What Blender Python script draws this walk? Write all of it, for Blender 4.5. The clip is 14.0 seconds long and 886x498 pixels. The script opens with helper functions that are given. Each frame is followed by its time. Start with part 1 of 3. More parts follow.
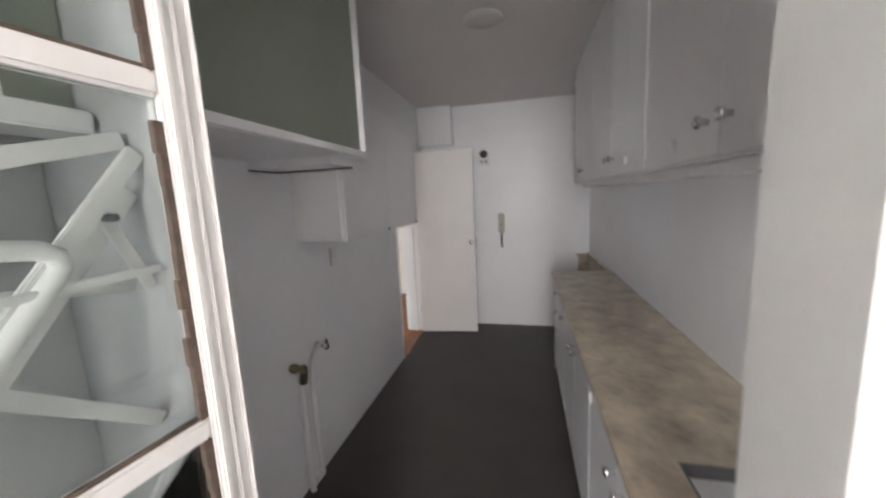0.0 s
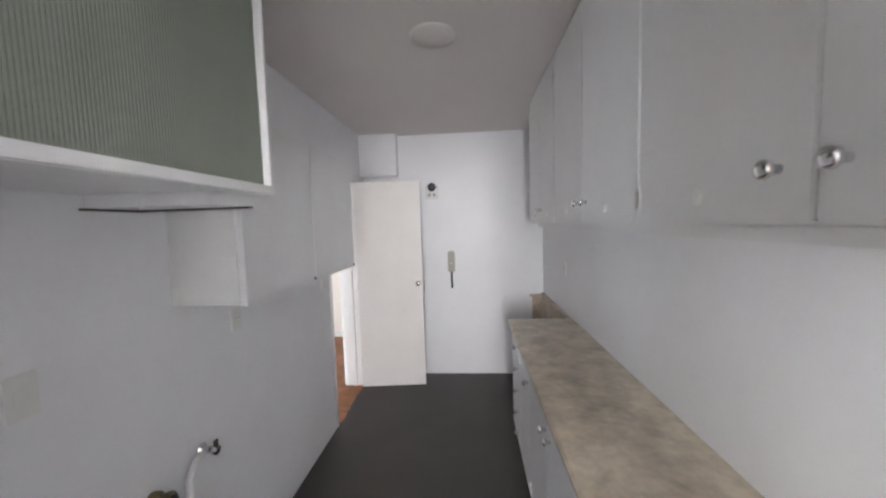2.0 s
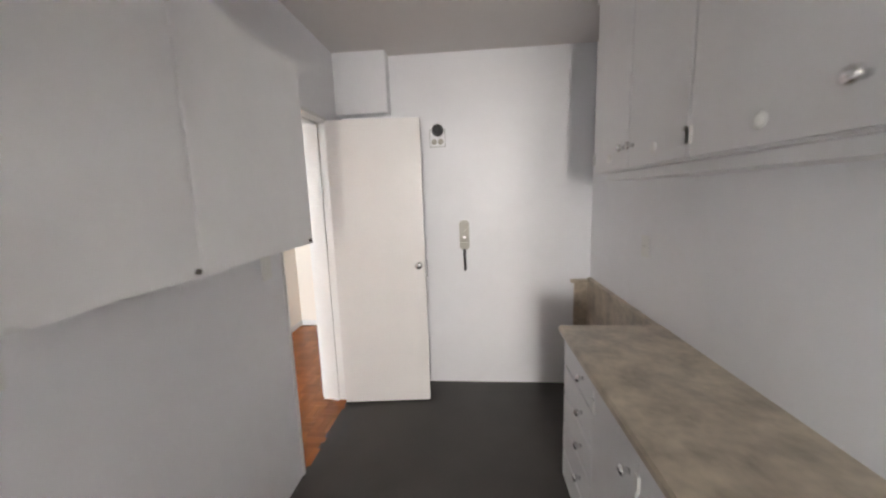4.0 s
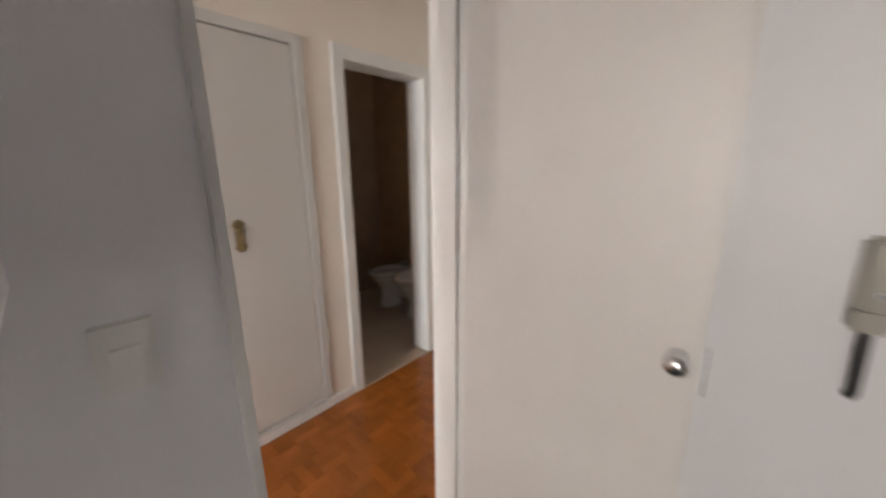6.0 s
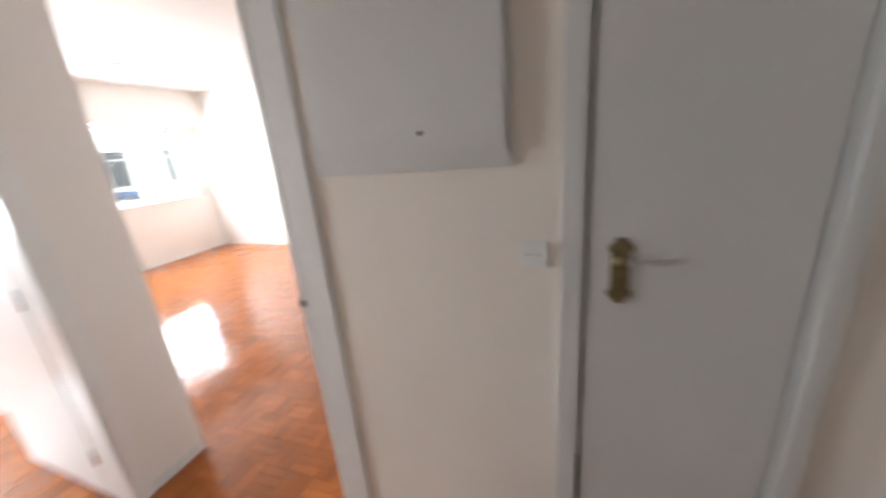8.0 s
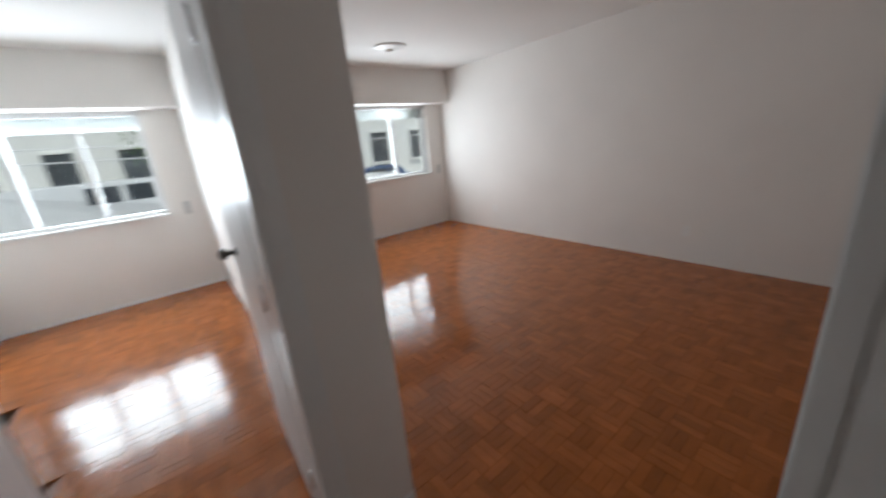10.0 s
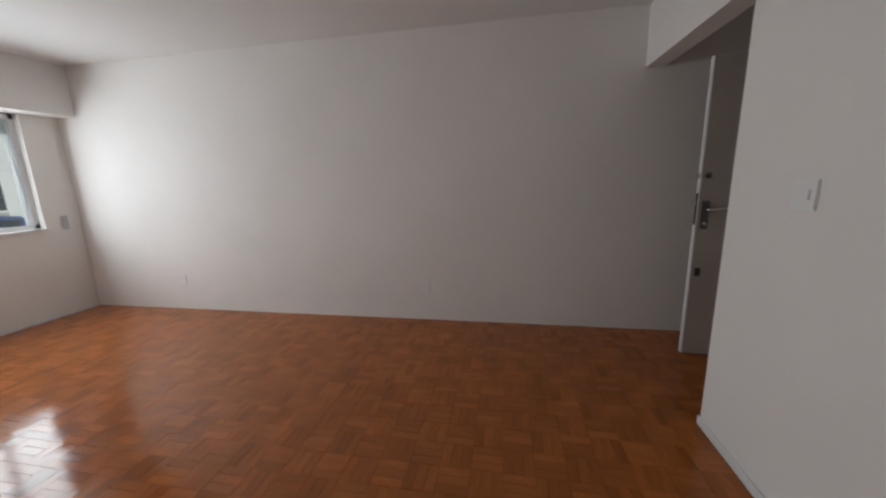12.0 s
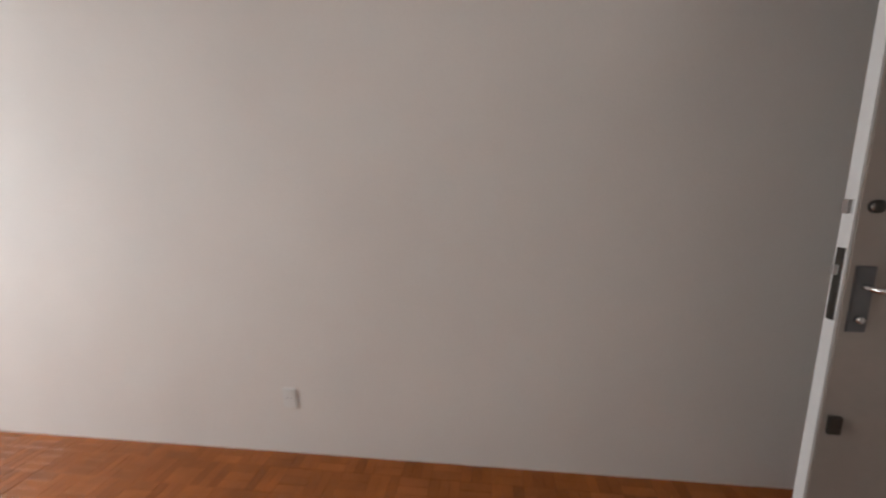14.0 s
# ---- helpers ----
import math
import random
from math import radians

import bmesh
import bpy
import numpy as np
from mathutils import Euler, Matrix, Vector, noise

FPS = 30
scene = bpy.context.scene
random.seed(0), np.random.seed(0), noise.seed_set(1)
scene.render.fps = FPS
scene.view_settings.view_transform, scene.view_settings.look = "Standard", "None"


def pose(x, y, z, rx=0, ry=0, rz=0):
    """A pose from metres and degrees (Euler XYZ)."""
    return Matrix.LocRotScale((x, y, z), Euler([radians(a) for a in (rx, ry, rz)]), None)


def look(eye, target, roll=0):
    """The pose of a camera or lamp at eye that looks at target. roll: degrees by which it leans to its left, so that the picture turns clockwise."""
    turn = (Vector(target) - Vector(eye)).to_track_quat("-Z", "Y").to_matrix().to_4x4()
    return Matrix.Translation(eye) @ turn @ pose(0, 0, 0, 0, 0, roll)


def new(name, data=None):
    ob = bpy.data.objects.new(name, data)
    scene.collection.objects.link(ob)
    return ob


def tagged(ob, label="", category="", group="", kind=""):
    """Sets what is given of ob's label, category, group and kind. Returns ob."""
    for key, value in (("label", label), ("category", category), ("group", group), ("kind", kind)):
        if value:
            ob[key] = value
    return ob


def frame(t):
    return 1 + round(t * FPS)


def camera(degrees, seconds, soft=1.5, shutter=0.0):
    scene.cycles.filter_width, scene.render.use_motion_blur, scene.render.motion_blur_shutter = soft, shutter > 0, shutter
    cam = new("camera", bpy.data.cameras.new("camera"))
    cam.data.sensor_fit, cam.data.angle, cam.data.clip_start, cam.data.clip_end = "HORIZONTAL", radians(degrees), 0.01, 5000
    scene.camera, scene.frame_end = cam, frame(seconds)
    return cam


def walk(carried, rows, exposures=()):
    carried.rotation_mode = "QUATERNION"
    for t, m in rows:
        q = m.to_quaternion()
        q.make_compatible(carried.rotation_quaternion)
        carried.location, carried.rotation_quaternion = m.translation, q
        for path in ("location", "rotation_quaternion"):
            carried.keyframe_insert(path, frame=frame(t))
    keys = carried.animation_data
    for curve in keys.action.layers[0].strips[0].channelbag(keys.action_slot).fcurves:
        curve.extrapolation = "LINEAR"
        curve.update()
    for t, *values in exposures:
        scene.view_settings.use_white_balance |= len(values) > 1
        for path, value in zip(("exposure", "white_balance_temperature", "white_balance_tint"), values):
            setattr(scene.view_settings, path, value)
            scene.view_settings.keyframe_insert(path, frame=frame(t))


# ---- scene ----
cam = camera(103.3, 14.0, soft=2.2, shutter=0.5)
PATH = [
    (0, (1.656, 1.346, 1.577), (1.204, 3.272, 1.285), -2.7),
    (0.5, (1.636, 1.433, 1.610), (0.920, 3.297, 1.512), -2.2),
    (1, (1.661, 1.529, 1.703), (0.743, 3.306, 1.707), -2.6),
    (1.5, (1.625, 1.646, 1.689), (1.034, 3.556, 1.653), -2.7),
    (2, (1.600, 1.758, 1.660), (1.447, 3.746, 1.513), -1.8),
    (4.3, (1.455, 2.975, 1.531), (1.276, 4.944, 1.228), -1.8),
    (4.5, (1.453, 3.134, 1.512), (1.181, 5.096, 1.238), -2.6),
    (5, (1.423, 3.633, 1.499), (0.915, 5.538, 1.162), -1.0),
    (5.5, (1.302, 4.026, 1.485), (0.556, 5.840, 1.090), -1.7),
    (6, (1.153, 4.287, 1.519), (-0.134, 5.747, 1.056), -0.4),
    (6.5, (0.974, 4.581, 1.516), (-0.725, 5.514, 1.023), -0.6),
    (7, (0.650, 4.722, 1.491), (-1.150, 5.388, 0.962), -3.6),
    (7.2, (0.535, 4.792, 1.494), (-1.290, 5.378, 0.951), -4.1),
    (9.3, (-0.250, 4.389, 1.519), (-0.459, 2.478, 0.970), -5.8),
    (9.5, (-0.264, 4.246, 1.510), (-0.751, 2.378, 0.986), -4.6),
    (9.8, (-0.300, 4.057, 1.497), (-1.207, 2.376, 0.905), -5.8),
    (10, (-0.350, 3.972, 1.491), (-1.512, 2.455, 0.901), -5.4),
    (10.5, (-0.569, 3.722, 1.423), (-2.218, 2.713, 0.910), -2.6),
    (11, (-0.847, 3.607, 1.440), (-2.707, 3.043, 0.967), -0.7),
    (11.5, (-1.087, 3.490, 1.377), (-3.028, 3.227, 0.970), -0.8),
    (12, (-1.398, 3.499, 1.362), (-3.326, 3.143, 0.966), -1.6),
    (12.5, (-1.738, 3.576, 1.371), (-3.663, 3.222, 0.962), 0.0),
    (13, (-2.185, 3.680, 1.442), (-4.116, 3.462, 0.971), -2.4),
    (13.2, (-2.358, 3.671, 1.431), (-4.299, 3.463, 0.994), -2.3),
    (13.7, (-2.787, 3.781, 1.461), (-4.718, 3.441, 1.068), -2.5),
    (14, (-3.004, 3.795, 1.434), (-4.951, 3.526, 1.065), -2.0),
]
walk(cam, [(t, look(eye, target, roll)) for t, eye, target, roll in PATH],
     [(0, 1.5, 6600, 11), (1, 1.85, 6600, 11), (2, 2.1, 6350, 10), (4.3, 2.2, 6900, 11), (5, 2.05, 7100, 13), (5.5, 1.85, 7200, 13), (6.5, 1.75, 7200, 13), (7.2, 1.8, 6700, 10),
      (9.3, 0.05, 6300, 8), (10.5, -0.75, 6200, 7), (12.5, -0.55, 6350, 8), (14, 0.15, 6500, 9)])

# ---- world and light ----
world = bpy.data.worlds.new("sky")
scene.world = world
world.use_nodes = True
sky = world.node_tree.nodes.new("ShaderNodeTexSky")
sky.sky_type, sky.sun_disc = "NISHITA", False
sky.sun_elevation, sky.sun_rotation = radians(63), radians(-20)
world.node_tree.links.new(sky.outputs[0], world.node_tree.nodes["Background"].inputs[0])
world.node_tree.nodes["Background"].inputs[1].default_value = 0.15
sun = new("sun", bpy.data.lights.new("sun", "SUN"))
sun.data.energy, sun.data.angle, sun.data.color = 5.0, radians(0.5), (1, 0.95, 0.87)
sun.matrix_world = look((0, 0, 30), (5, -14, 0))


def window_light(name, x, y, z, w, h, watts, toward, color=(0.86, 0.93, 1)):
    lamp = new(name, bpy.data.lights.new(name, "AREA"))
    lamp.data.shape, lamp.data.size, lamp.data.size_y = "RECTANGLE", w, h
    lamp.data.energy, lamp.data.color = watts, color
    lamp.matrix_world = look((x, y, z), (x + toward[0], y + toward[1], z + toward[2]))


window_light("living_window_light", -2.98, -1.51, 1.53, 2.0, 1.1, 112, (0.15, 1, -0.05), (0.9, 0.95, 1))
window_light("bedroom_window_light", 0.42, -1.51, 1.53, 1.5, 1.05, 125, (0, 1, -0.05))
window_light("laundry_window_light", 1.68, -1.16, 1.70, 0.8, 1.35, 48, (0, 1, 0.02), (1, 0.965, 0.95))


# ---- materials ----
def mat(name, color, rough=0.6, metal=0.0, var=0.08, scale=3.0, fine=60.0, bump=0.05, island=0.0, rand=0.0, coat=0.0):
    """Paint-like surface: two scales of variation, fine relief."""
    m = bpy.data.materials.new(name)
    m.use_nodes = True
    nt = m.node_tree
    b = nt.nodes["Principled BSDF"]
    b.inputs["Roughness"].default_value, b.inputs["Metallic"].default_value = rough, metal
    b.inputs["Coat Weight"].default_value = coat
    b.inputs["Coat Roughness"].default_value = 0.15
    tc = nt.nodes.new("ShaderNodeTexCoord")
    n1, n2 = nt.nodes.new("ShaderNodeTexNoise"), nt.nodes.new("ShaderNodeTexNoise")
    n1.inputs["Scale"].default_value, n2.inputs["Scale"].default_value = scale, fine
    n1.inputs["Detail"].default_value, n2.inputs["Detail"].default_value = 5, 3
    for n in (n1, n2):
        nt.links.new(tc.outputs["Object"], n.inputs["Vector"])
    add = nt.nodes.new("ShaderNodeMath")
    add.operation = "MULTIPLY_ADD"
    nt.links.new(n2.outputs[0], add.inputs[0])
    add.inputs[1].default_value = 0.35
    nt.links.new(n1.outputs[0], add.inputs[2])
    ramp = nt.nodes.new("ShaderNodeMapRange")
    ramp.inputs[1].default_value, ramp.inputs[2].default_value = 0.4, 0.95
    ramp.inputs[3].default_value, ramp.inputs[4].default_value = 1 - var, 1 + var
    nt.links.new(add.outputs[0], ramp.inputs[0])
    last = ramp.outputs[0]
    if island or rand:
        src = nt.nodes.new("ShaderNodeNewGeometry").outputs["Random Per Island"] if island else nt.nodes.new("ShaderNodeObjectInfo").outputs["Random"]
        mr = nt.nodes.new("ShaderNodeMapRange")
        k = island or rand
        mr.inputs[3].default_value, mr.inputs[4].default_value = 1 - k, 1 + k
        nt.links.new(src, mr.inputs[0])
        mul = nt.nodes.new("ShaderNodeMath")
        mul.operation = "MULTIPLY"
        nt.links.new(last, mul.inputs[0])
        nt.links.new(mr.outputs[0], mul.inputs[1])
        last = mul.outputs[0]
    mix = nt.nodes.new("ShaderNodeVectorMath")
    mix.operation = "SCALE"
    mix.inputs[0].default_value = color[:3]
    nt.links.new(last, mix.inputs["Scale"])
    nt.links.new(mix.outputs[0], b.inputs["Base Color"])
    if bump:
        bp = nt.nodes.new("ShaderNodeBump")
        bp.inputs["Strength"].default_value, bp.inputs["Distance"].default_value = bump, 0.004
        nt.links.new(n2.outputs[0], bp.inputs["Height"])
        nt.links.new(bp.outputs[0], b.inputs["Normal"])
    return m


WALL = mat("wall_paint", (0.82, 0.79, 0.755), 0.75, var=0.035, scale=1.6, fine=90, bump=0.12)
HALLWALL = mat("hall_paint", (0.86, 0.80, 0.73), 0.7, var=0.035, scale=1.6, fine=90, bump=0.12)
KTILE = mat("kitchen_glazed_wall", (0.85, 0.855, 0.88), 0.45, var=0.03, scale=2.2, fine=14, bump=0.06)
CEIL = mat("ceiling_paint", (0.80, 0.79, 0.77), 0.85, var=0.03, scale=1.2, fine=70, bump=0.08)
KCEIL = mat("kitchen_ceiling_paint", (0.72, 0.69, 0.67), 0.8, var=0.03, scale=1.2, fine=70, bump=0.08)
GLOSS = mat("white_enamel", (0.80, 0.80, 0.79), 0.32, var=0.03, scale=5, fine=40, bump=0.05)
CABW = mat("cabinet_enamel", (0.82, 0.82, 0.83), 0.35, var=0.03, scale=4, fine=30, bump=0.06)
DOORW = mat("door_enamel", (0.78, 0.765, 0.75), 0.42, var=0.03, scale=4, fine=50, bump=0.05)
GREY = mat("grey_closet_paint", (0.66, 0.655, 0.64), 0.5, var=0.03, scale=3, fine=60, bump=0.05)
ENTRY = mat("entry_door_varnish", (0.42, 0.37, 0.33), 0.5, var=0.08, scale=3, fine=30, bump=0.06)
KFLOOR = mat("dark_vinyl_floor", (0.052, 0.046, 0.043), 0.5, var=0.18, scale=3, fine=80, bump=0.1)
STONE = mat("veined_stone", (0.50, 0.43, 0.34), 0.28, var=0.42, scale=8, fine=30, bump=0.03)
REED = mat("green_reeded_glass", (0.22, 0.245, 0.205), 0.35, var=0.06, scale=2, fine=20, bump=0.02)
STEEL = mat("stainless_steel", (0.22, 0.22, 0.23), 0.3, 0.9, var=0.08, scale=20, fine=200, bump=0.03)
CHROME = mat("chrome", (0.75, 0.75, 0.76), 0.12, 1.0, var=0.03, bump=0)
BRASS = mat("aged_brass", (0.30, 0.24, 0.13), 0.4, 0.9, var=0.25, scale=40, fine=200, bump=0.05)
DARKMETAL = mat("dark_metal", (0.10, 0.09, 0.08), 0.4, 0.8, var=0.15, scale=30, bump=0.02)
BLACK = mat("black_plastic", (0.02, 0.02, 0.022), 0.45, var=0.1, bump=0.02)
BEIGE = mat("beige_plastic", (0.42, 0.40, 0.35), 0.4, var=0.06, bump=0.02)
PLASTIC = mat("white_plastic", (0.82, 0.82, 0.80), 0.3, var=0.02, bump=0.0)
GREYP = mat("grey_plastic", (0.5, 0.5, 0.49), 0.4, var=0.03, bump=0.0)
PVC = mat("white_pvc", (0.78, 0.78, 0.78), 0.35, var=0.03, bump=0.01)
CERAMIC = mat("white_ceramic", (0.80, 0.78, 0.75), 0.12, var=0.02, bump=0.0)
BTILE = mat("brown_wall_tile", (0.36, 0.24, 0.15), 0.35, var=0.15, scale=6, fine=50, bump=0.03, rand=0.06)
BFLOOR = mat("tan_floor_tile", (0.44, 0.35, 0.27), 0.4, var=0.12, scale=5, fine=50, bump=0.03)
WOOD = mat("parquet_base", (0.20, 0.07, 0.02), 0.5, var=0.1, bump=0.02)
PUTTY = mat("old_putty", (0.085, 0.06, 0.045), 0.8, var=0.4, scale=30, fine=150, bump=0.3)
LWALL = mat("laundry_wall", (0.46, 0.47, 0.465), 0.6, var=0.06, scale=2, fine=60, bump=0.1)
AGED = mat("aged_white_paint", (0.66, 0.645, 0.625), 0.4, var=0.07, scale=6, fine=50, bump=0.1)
RACK = mat("rack_paint", (0.72, 0.72, 0.70), 0.4, var=0.05, scale=9, fine=50, bump=0.05)
ALU = mat("white_aluminium", (0.72, 0.73, 0.73), 0.4, var=0.03, bump=0.0)


def parquet_mat(name, island, color):
    m = mat(name, color, 0.2, var=0.2, scale=7, fine=55, bump=0.05, coat=0.1,
            **({"island": 0.18} if island else {"rand": 0.18}))
    nt = m.node_tree
    b = nt.nodes["Principled BSDF"]
    b.inputs["Specular IOR Level"].default_value = 0.3
    rough = nt.nodes.new("ShaderNodeTexNoise")
    rough.inputs["Scale"].default_value = 3.5
    mr = nt.nodes.new("ShaderNodeMapRange")
    mr.inputs[3].default_value, mr.inputs[4].default_value = 0.07, 0.17
    nt.links.new(rough.outputs[0], mr.inputs[0])
    nt.links.new(mr.outputs[0], b.inputs["Roughness"])
    return m


# Two tones of one wood: sheen by grain direction is put into the colour.
SHEEN_LIGHT, SHEEN_DARK = (0.36, 0.110, 0.023), (0.335, 0.10, 0.020)
PARQ, PARQP = parquet_mat("parquet_joined", True, SHEEN_LIGHT), parquet_mat("parquet_piece", False, SHEEN_LIGHT)
PARQ2, PARQP2 = parquet_mat("parquet_joined_sheen_dark", True, SHEEN_DARK), parquet_mat("parquet_piece_sheen_dark", False, SHEEN_DARK)


def glass(name, tint=(1, 1, 1)):
    m = bpy.data.materials.new(name)
    m.use_nodes = True
    nt = m.node_tree
    nt.nodes.remove(nt.nodes["Principled BSDF"])
    tr, gl, fr, mx = (nt.nodes.new("ShaderNode" + k) for k in ("BsdfTransparent", "BsdfGlossy", "Fresnel", "MixShader"))
    tr.inputs[0].default_value = (*tint, 1)
    gl.inputs["Roughness"].default_value = 0.02
    nt.links.new(fr.outputs[0], mx.inputs[0])
    nt.links.new(tr.outputs[0], mx.inputs[1])
    nt.links.new(gl.outputs[0], mx.inputs[2])
    nt.links.new(mx.outputs[0], nt.nodes["Material Output"].inputs[0])
    return m


GLASS = glass("window_glass", (0.94, 0.96, 0.95))


# ---- mesh helpers ----
def box(bm, x0, x1, y0, y1, z0, z1, m=None):
    r = bmesh.ops.create_cube(bm, size=1)["verts"]
    t = pose((x0 + x1) / 2, (y0 + y1) / 2, (z0 + z1) / 2) @ Matrix.Diagonal((abs(x1 - x0), abs(y1 - y0), abs(z1 - z0), 1))
    bmesh.ops.transform(bm, matrix=(m @ t) if m else t, verts=r)
    return r


def rod(bm, a, b, r0, r1=None, seg=14):
    a, b = Vector(a), Vector(b)
    v = bmesh.ops.create_cone(bm, cap_ends=True, segments=seg, radius1=r0, radius2=r0 if r1 is None else r1, depth=(b - a).length)["verts"]
    bmesh.ops.transform(bm, matrix=Matrix.Translation((a + b) / 2) @ (b - a).to_track_quat("Z", "Y").to_matrix().to_4x4(), verts=v)
    return v


def lathe(bm, rows, at, axis=(0, 0, 1), seg=24, sx=1.0, sy=1.0):
    """Turned shape: rows of (radius, height) along the axis."""
    m = Matrix.Translation(at) @ Vector(axis).to_track_quat("Z", "Y").to_matrix().to_4x4()
    rings = [[bm.verts.new(m @ Vector((r * sx * math.cos(2 * math.pi * i / seg), r * sy * math.sin(2 * math.pi * i / seg), h))) for i in range(seg)] for r, h in rows]
    for p, q in zip(rings, rings[1:]):
        for i in range(seg):
            bm.faces.new((p[i], p[(i + 1) % seg], q[(i + 1) % seg], q[i]))
    bm.faces.new(rings[0][::-1])
    bm.faces.new(rings[-1])


def part(name, bm, material, parent=None, label="", bevel=0.0, smooth=False):
    """Link a bmesh as one mesh object, under a thing or part."""
    if bevel:
        bmesh.ops.bevel(bm, geom=bm.edges[:], offset=bevel, segments=2, affect="EDGES", clamp_overlap=True)
    me = bpy.data.meshes.new(name)
    bm.to_mesh(me)
    bm.free()
    me.materials.append(material)
    for p in me.polygons:
        p.use_smooth = smooth
    ob = new(name, me)
    if parent:
        ob.parent = parent
    if label:
        tagged(ob, label)
    return ob


def boxes(name, rows, material, parent=None, label="", bevel=0.0):
    bm = bmesh.new()
    for r in rows:
        box(bm, *r)
    return part(name, bm, material, parent, label, bevel)


def turned(name, rows, at, axis, material, parent=None, label="", seg=20, sx=1.0, sy=1.0):
    bm = bmesh.new()
    lathe(bm, rows, at, axis, seg, sx, sy)
    return part(name, bm, material, parent, label, smooth=True)


def tube(name, pts, r, material, parent=None, label=""):
    cu = bpy.data.curves.new(name, "CURVE")
    cu.dimensions, cu.bevel_depth, cu.bevel_resolution, cu.use_fill_caps = "3D", r, 3, True
    sp = cu.splines.new("POLY")
    sp.points.add(len(pts) - 1)
    for p, co in zip(sp.points, pts):
        p.co = (*co, 1)
    tmp = bpy.data.objects.new(name, cu)
    me = bpy.data.meshes.new_from_object(tmp)
    bpy.data.objects.remove(tmp)
    me.materials.append(material)
    for p in me.polygons:
        p.use_smooth = True
    ob = new(name, me)
    if parent:
        ob.parent = parent
    if label:
        tagged(ob, label)
    return ob


def thing(name, label, category, group="", at=(0, 0, 0)):
    return tagged(new(name), label, category, group)


def structure(ob, label, category):
    return tagged(ob, label, category, kind="structure")


def wall(name, axis, c0, c1, a0, a1, z0, z1, material, holes=(), label="white painted plaster wall"):
    """A wall across an axis from c0 to c1, running a0..a1, with holes (a0, a1, z0, z1) through it."""
    bm = bmesh.new()
    z0 = -0.12 if z0 == 0 else z0
    holes = [(a, b, z0 if c == 0 else c, d) for a, b, c, d in holes]

    def put(p, q, r, s):
        if q - p > 1e-4 and s - r > 1e-4:
            box(bm, *((c0, c1, p, q, r, s) if axis == "x" else (p, q, c0, c1, r, s)))
    at = a0
    for h in sorted(holes):
        put(at, h[0], z0, z1)
        put(h[0], h[1], z0, h[2])
        put(h[0], h[1], h[3], z1)
        at = h[1]
    put(at, a1, z0, z1)
    return structure(part(name, bm, material), label, "wall")


H = 2.6
# ---- kitchen shell ----
wall("wall_kitchen_west", "x", 0.30, 0.47, 2.99, 5.52, 0, H, KTILE, [(4.475, 5.24, 0, 2.10)], "white glazed kitchen wall with a doorway to the hall")
wall("wall_kitchen_southwest", "x", 0.42, 0.47, 1.82, 2.99, 0, H, KTILE, label="white glazed kitchen wall behind the green cabinet")
wall("wall_kitchen_north", "y", 5.52, 5.66, 0.30, 2.51, 0, H, KTILE, label="white glazed kitchen end wall")
wall("wall_kitchen_east", "x", 2.37, 2.51, -1.30, 5.52, 0, H, KTILE, label="white glazed kitchen wall behind the worktop")
wall("wall_kitchen_panel", "y", 1.792, 1.82, 0.42, 1.11, 0, H, LWALL, label="thin grey painted partition between laundry and kitchen")
# The narrow hole beside the doorway is added to pass light to the east wall.
wall("wall_kitchen_south", "y", 1.68, 1.82, 1.11, 2.37, 0, H, GLOSS, [(1.11, 1.96, 0, 2.25), (2.06, 2.33, 1.0, 2.45)], "white wall between laundry and kitchen with a doorway")
structure(boxes("floor_kitchen", [(0.462, 2.37, 1.68, 5.52, -0.12, 0.0), (0.80, 2.37, 0.72, 1.68, -0.12, 0.0), (1.23, 2.37, -1.10, 0.72, -0.12, 0.0)], KFLOOR), "dark grey vinyl kitchen floor", "floor")
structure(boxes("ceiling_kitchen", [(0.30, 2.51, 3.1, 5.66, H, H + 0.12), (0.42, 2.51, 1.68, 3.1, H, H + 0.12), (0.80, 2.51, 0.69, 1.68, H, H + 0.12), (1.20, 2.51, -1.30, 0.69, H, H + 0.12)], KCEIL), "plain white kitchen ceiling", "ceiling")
structure(boxes("pipe_boxing", [(0.47, 0.86, 5.40, 5.52, 2.17, H)], KTILE, bevel=0.004), "white boxed-in pipe casing in the upper corner", "casing")

# ---- hall, bath, living, bedroom shell ----
wall("wall_hall_east", "x", 0.285, 0.297, 2.86, 6.95, 0, H, HALLWALL, [(4.475, 5.24, 0, 2.10)], "cream painted hall wall beside the kitchen door")
wall("wall_closet", "x", -0.805, -0.645, 4.075, 6.95, 0, H, HALLWALL, [(4.91, 5.36, 0.07, 2.13), (5.64, 6.31, 0, 2.13)], "cream painted hall wall with closet and bathroom doors")
wall("wall_hall_north", "y", 6.95, 7.09, -0.805, 0.30, 0, H, HALLWALL, label="cream painted end wall of the hall")
wall("wall_hall_south", "y", 2.99, 3.12, -0.957, 0.36, 0, H, WALL, [(-0.62, 0.19, 0, 2.12)], "white wall with the bedroom doorway")
wall("wall_partition", "x", -0.957, -0.816, -1.04, 2.99, 0, H, WALL, label="white wall between bedroom and living room")
wall("wall_living_west", "x", -4.80, -4.652, -1.30, 5.84, 0, H, WALL, label="long bare white living room wall")
wall("wall_window", "y", -1.30, -1.04, -4.652, 1.28, 0, H, WALL, [(-4.33, -2.03, 0.96, 2.10), (-0.446, 1.12, 0.96, 2.10)], "white wall with two wide windows")
wall("wall_living_north", "y", 4.76, 4.90, -3.39, -0.805, 0, H, WALL, label="white living room wall with a light switch")
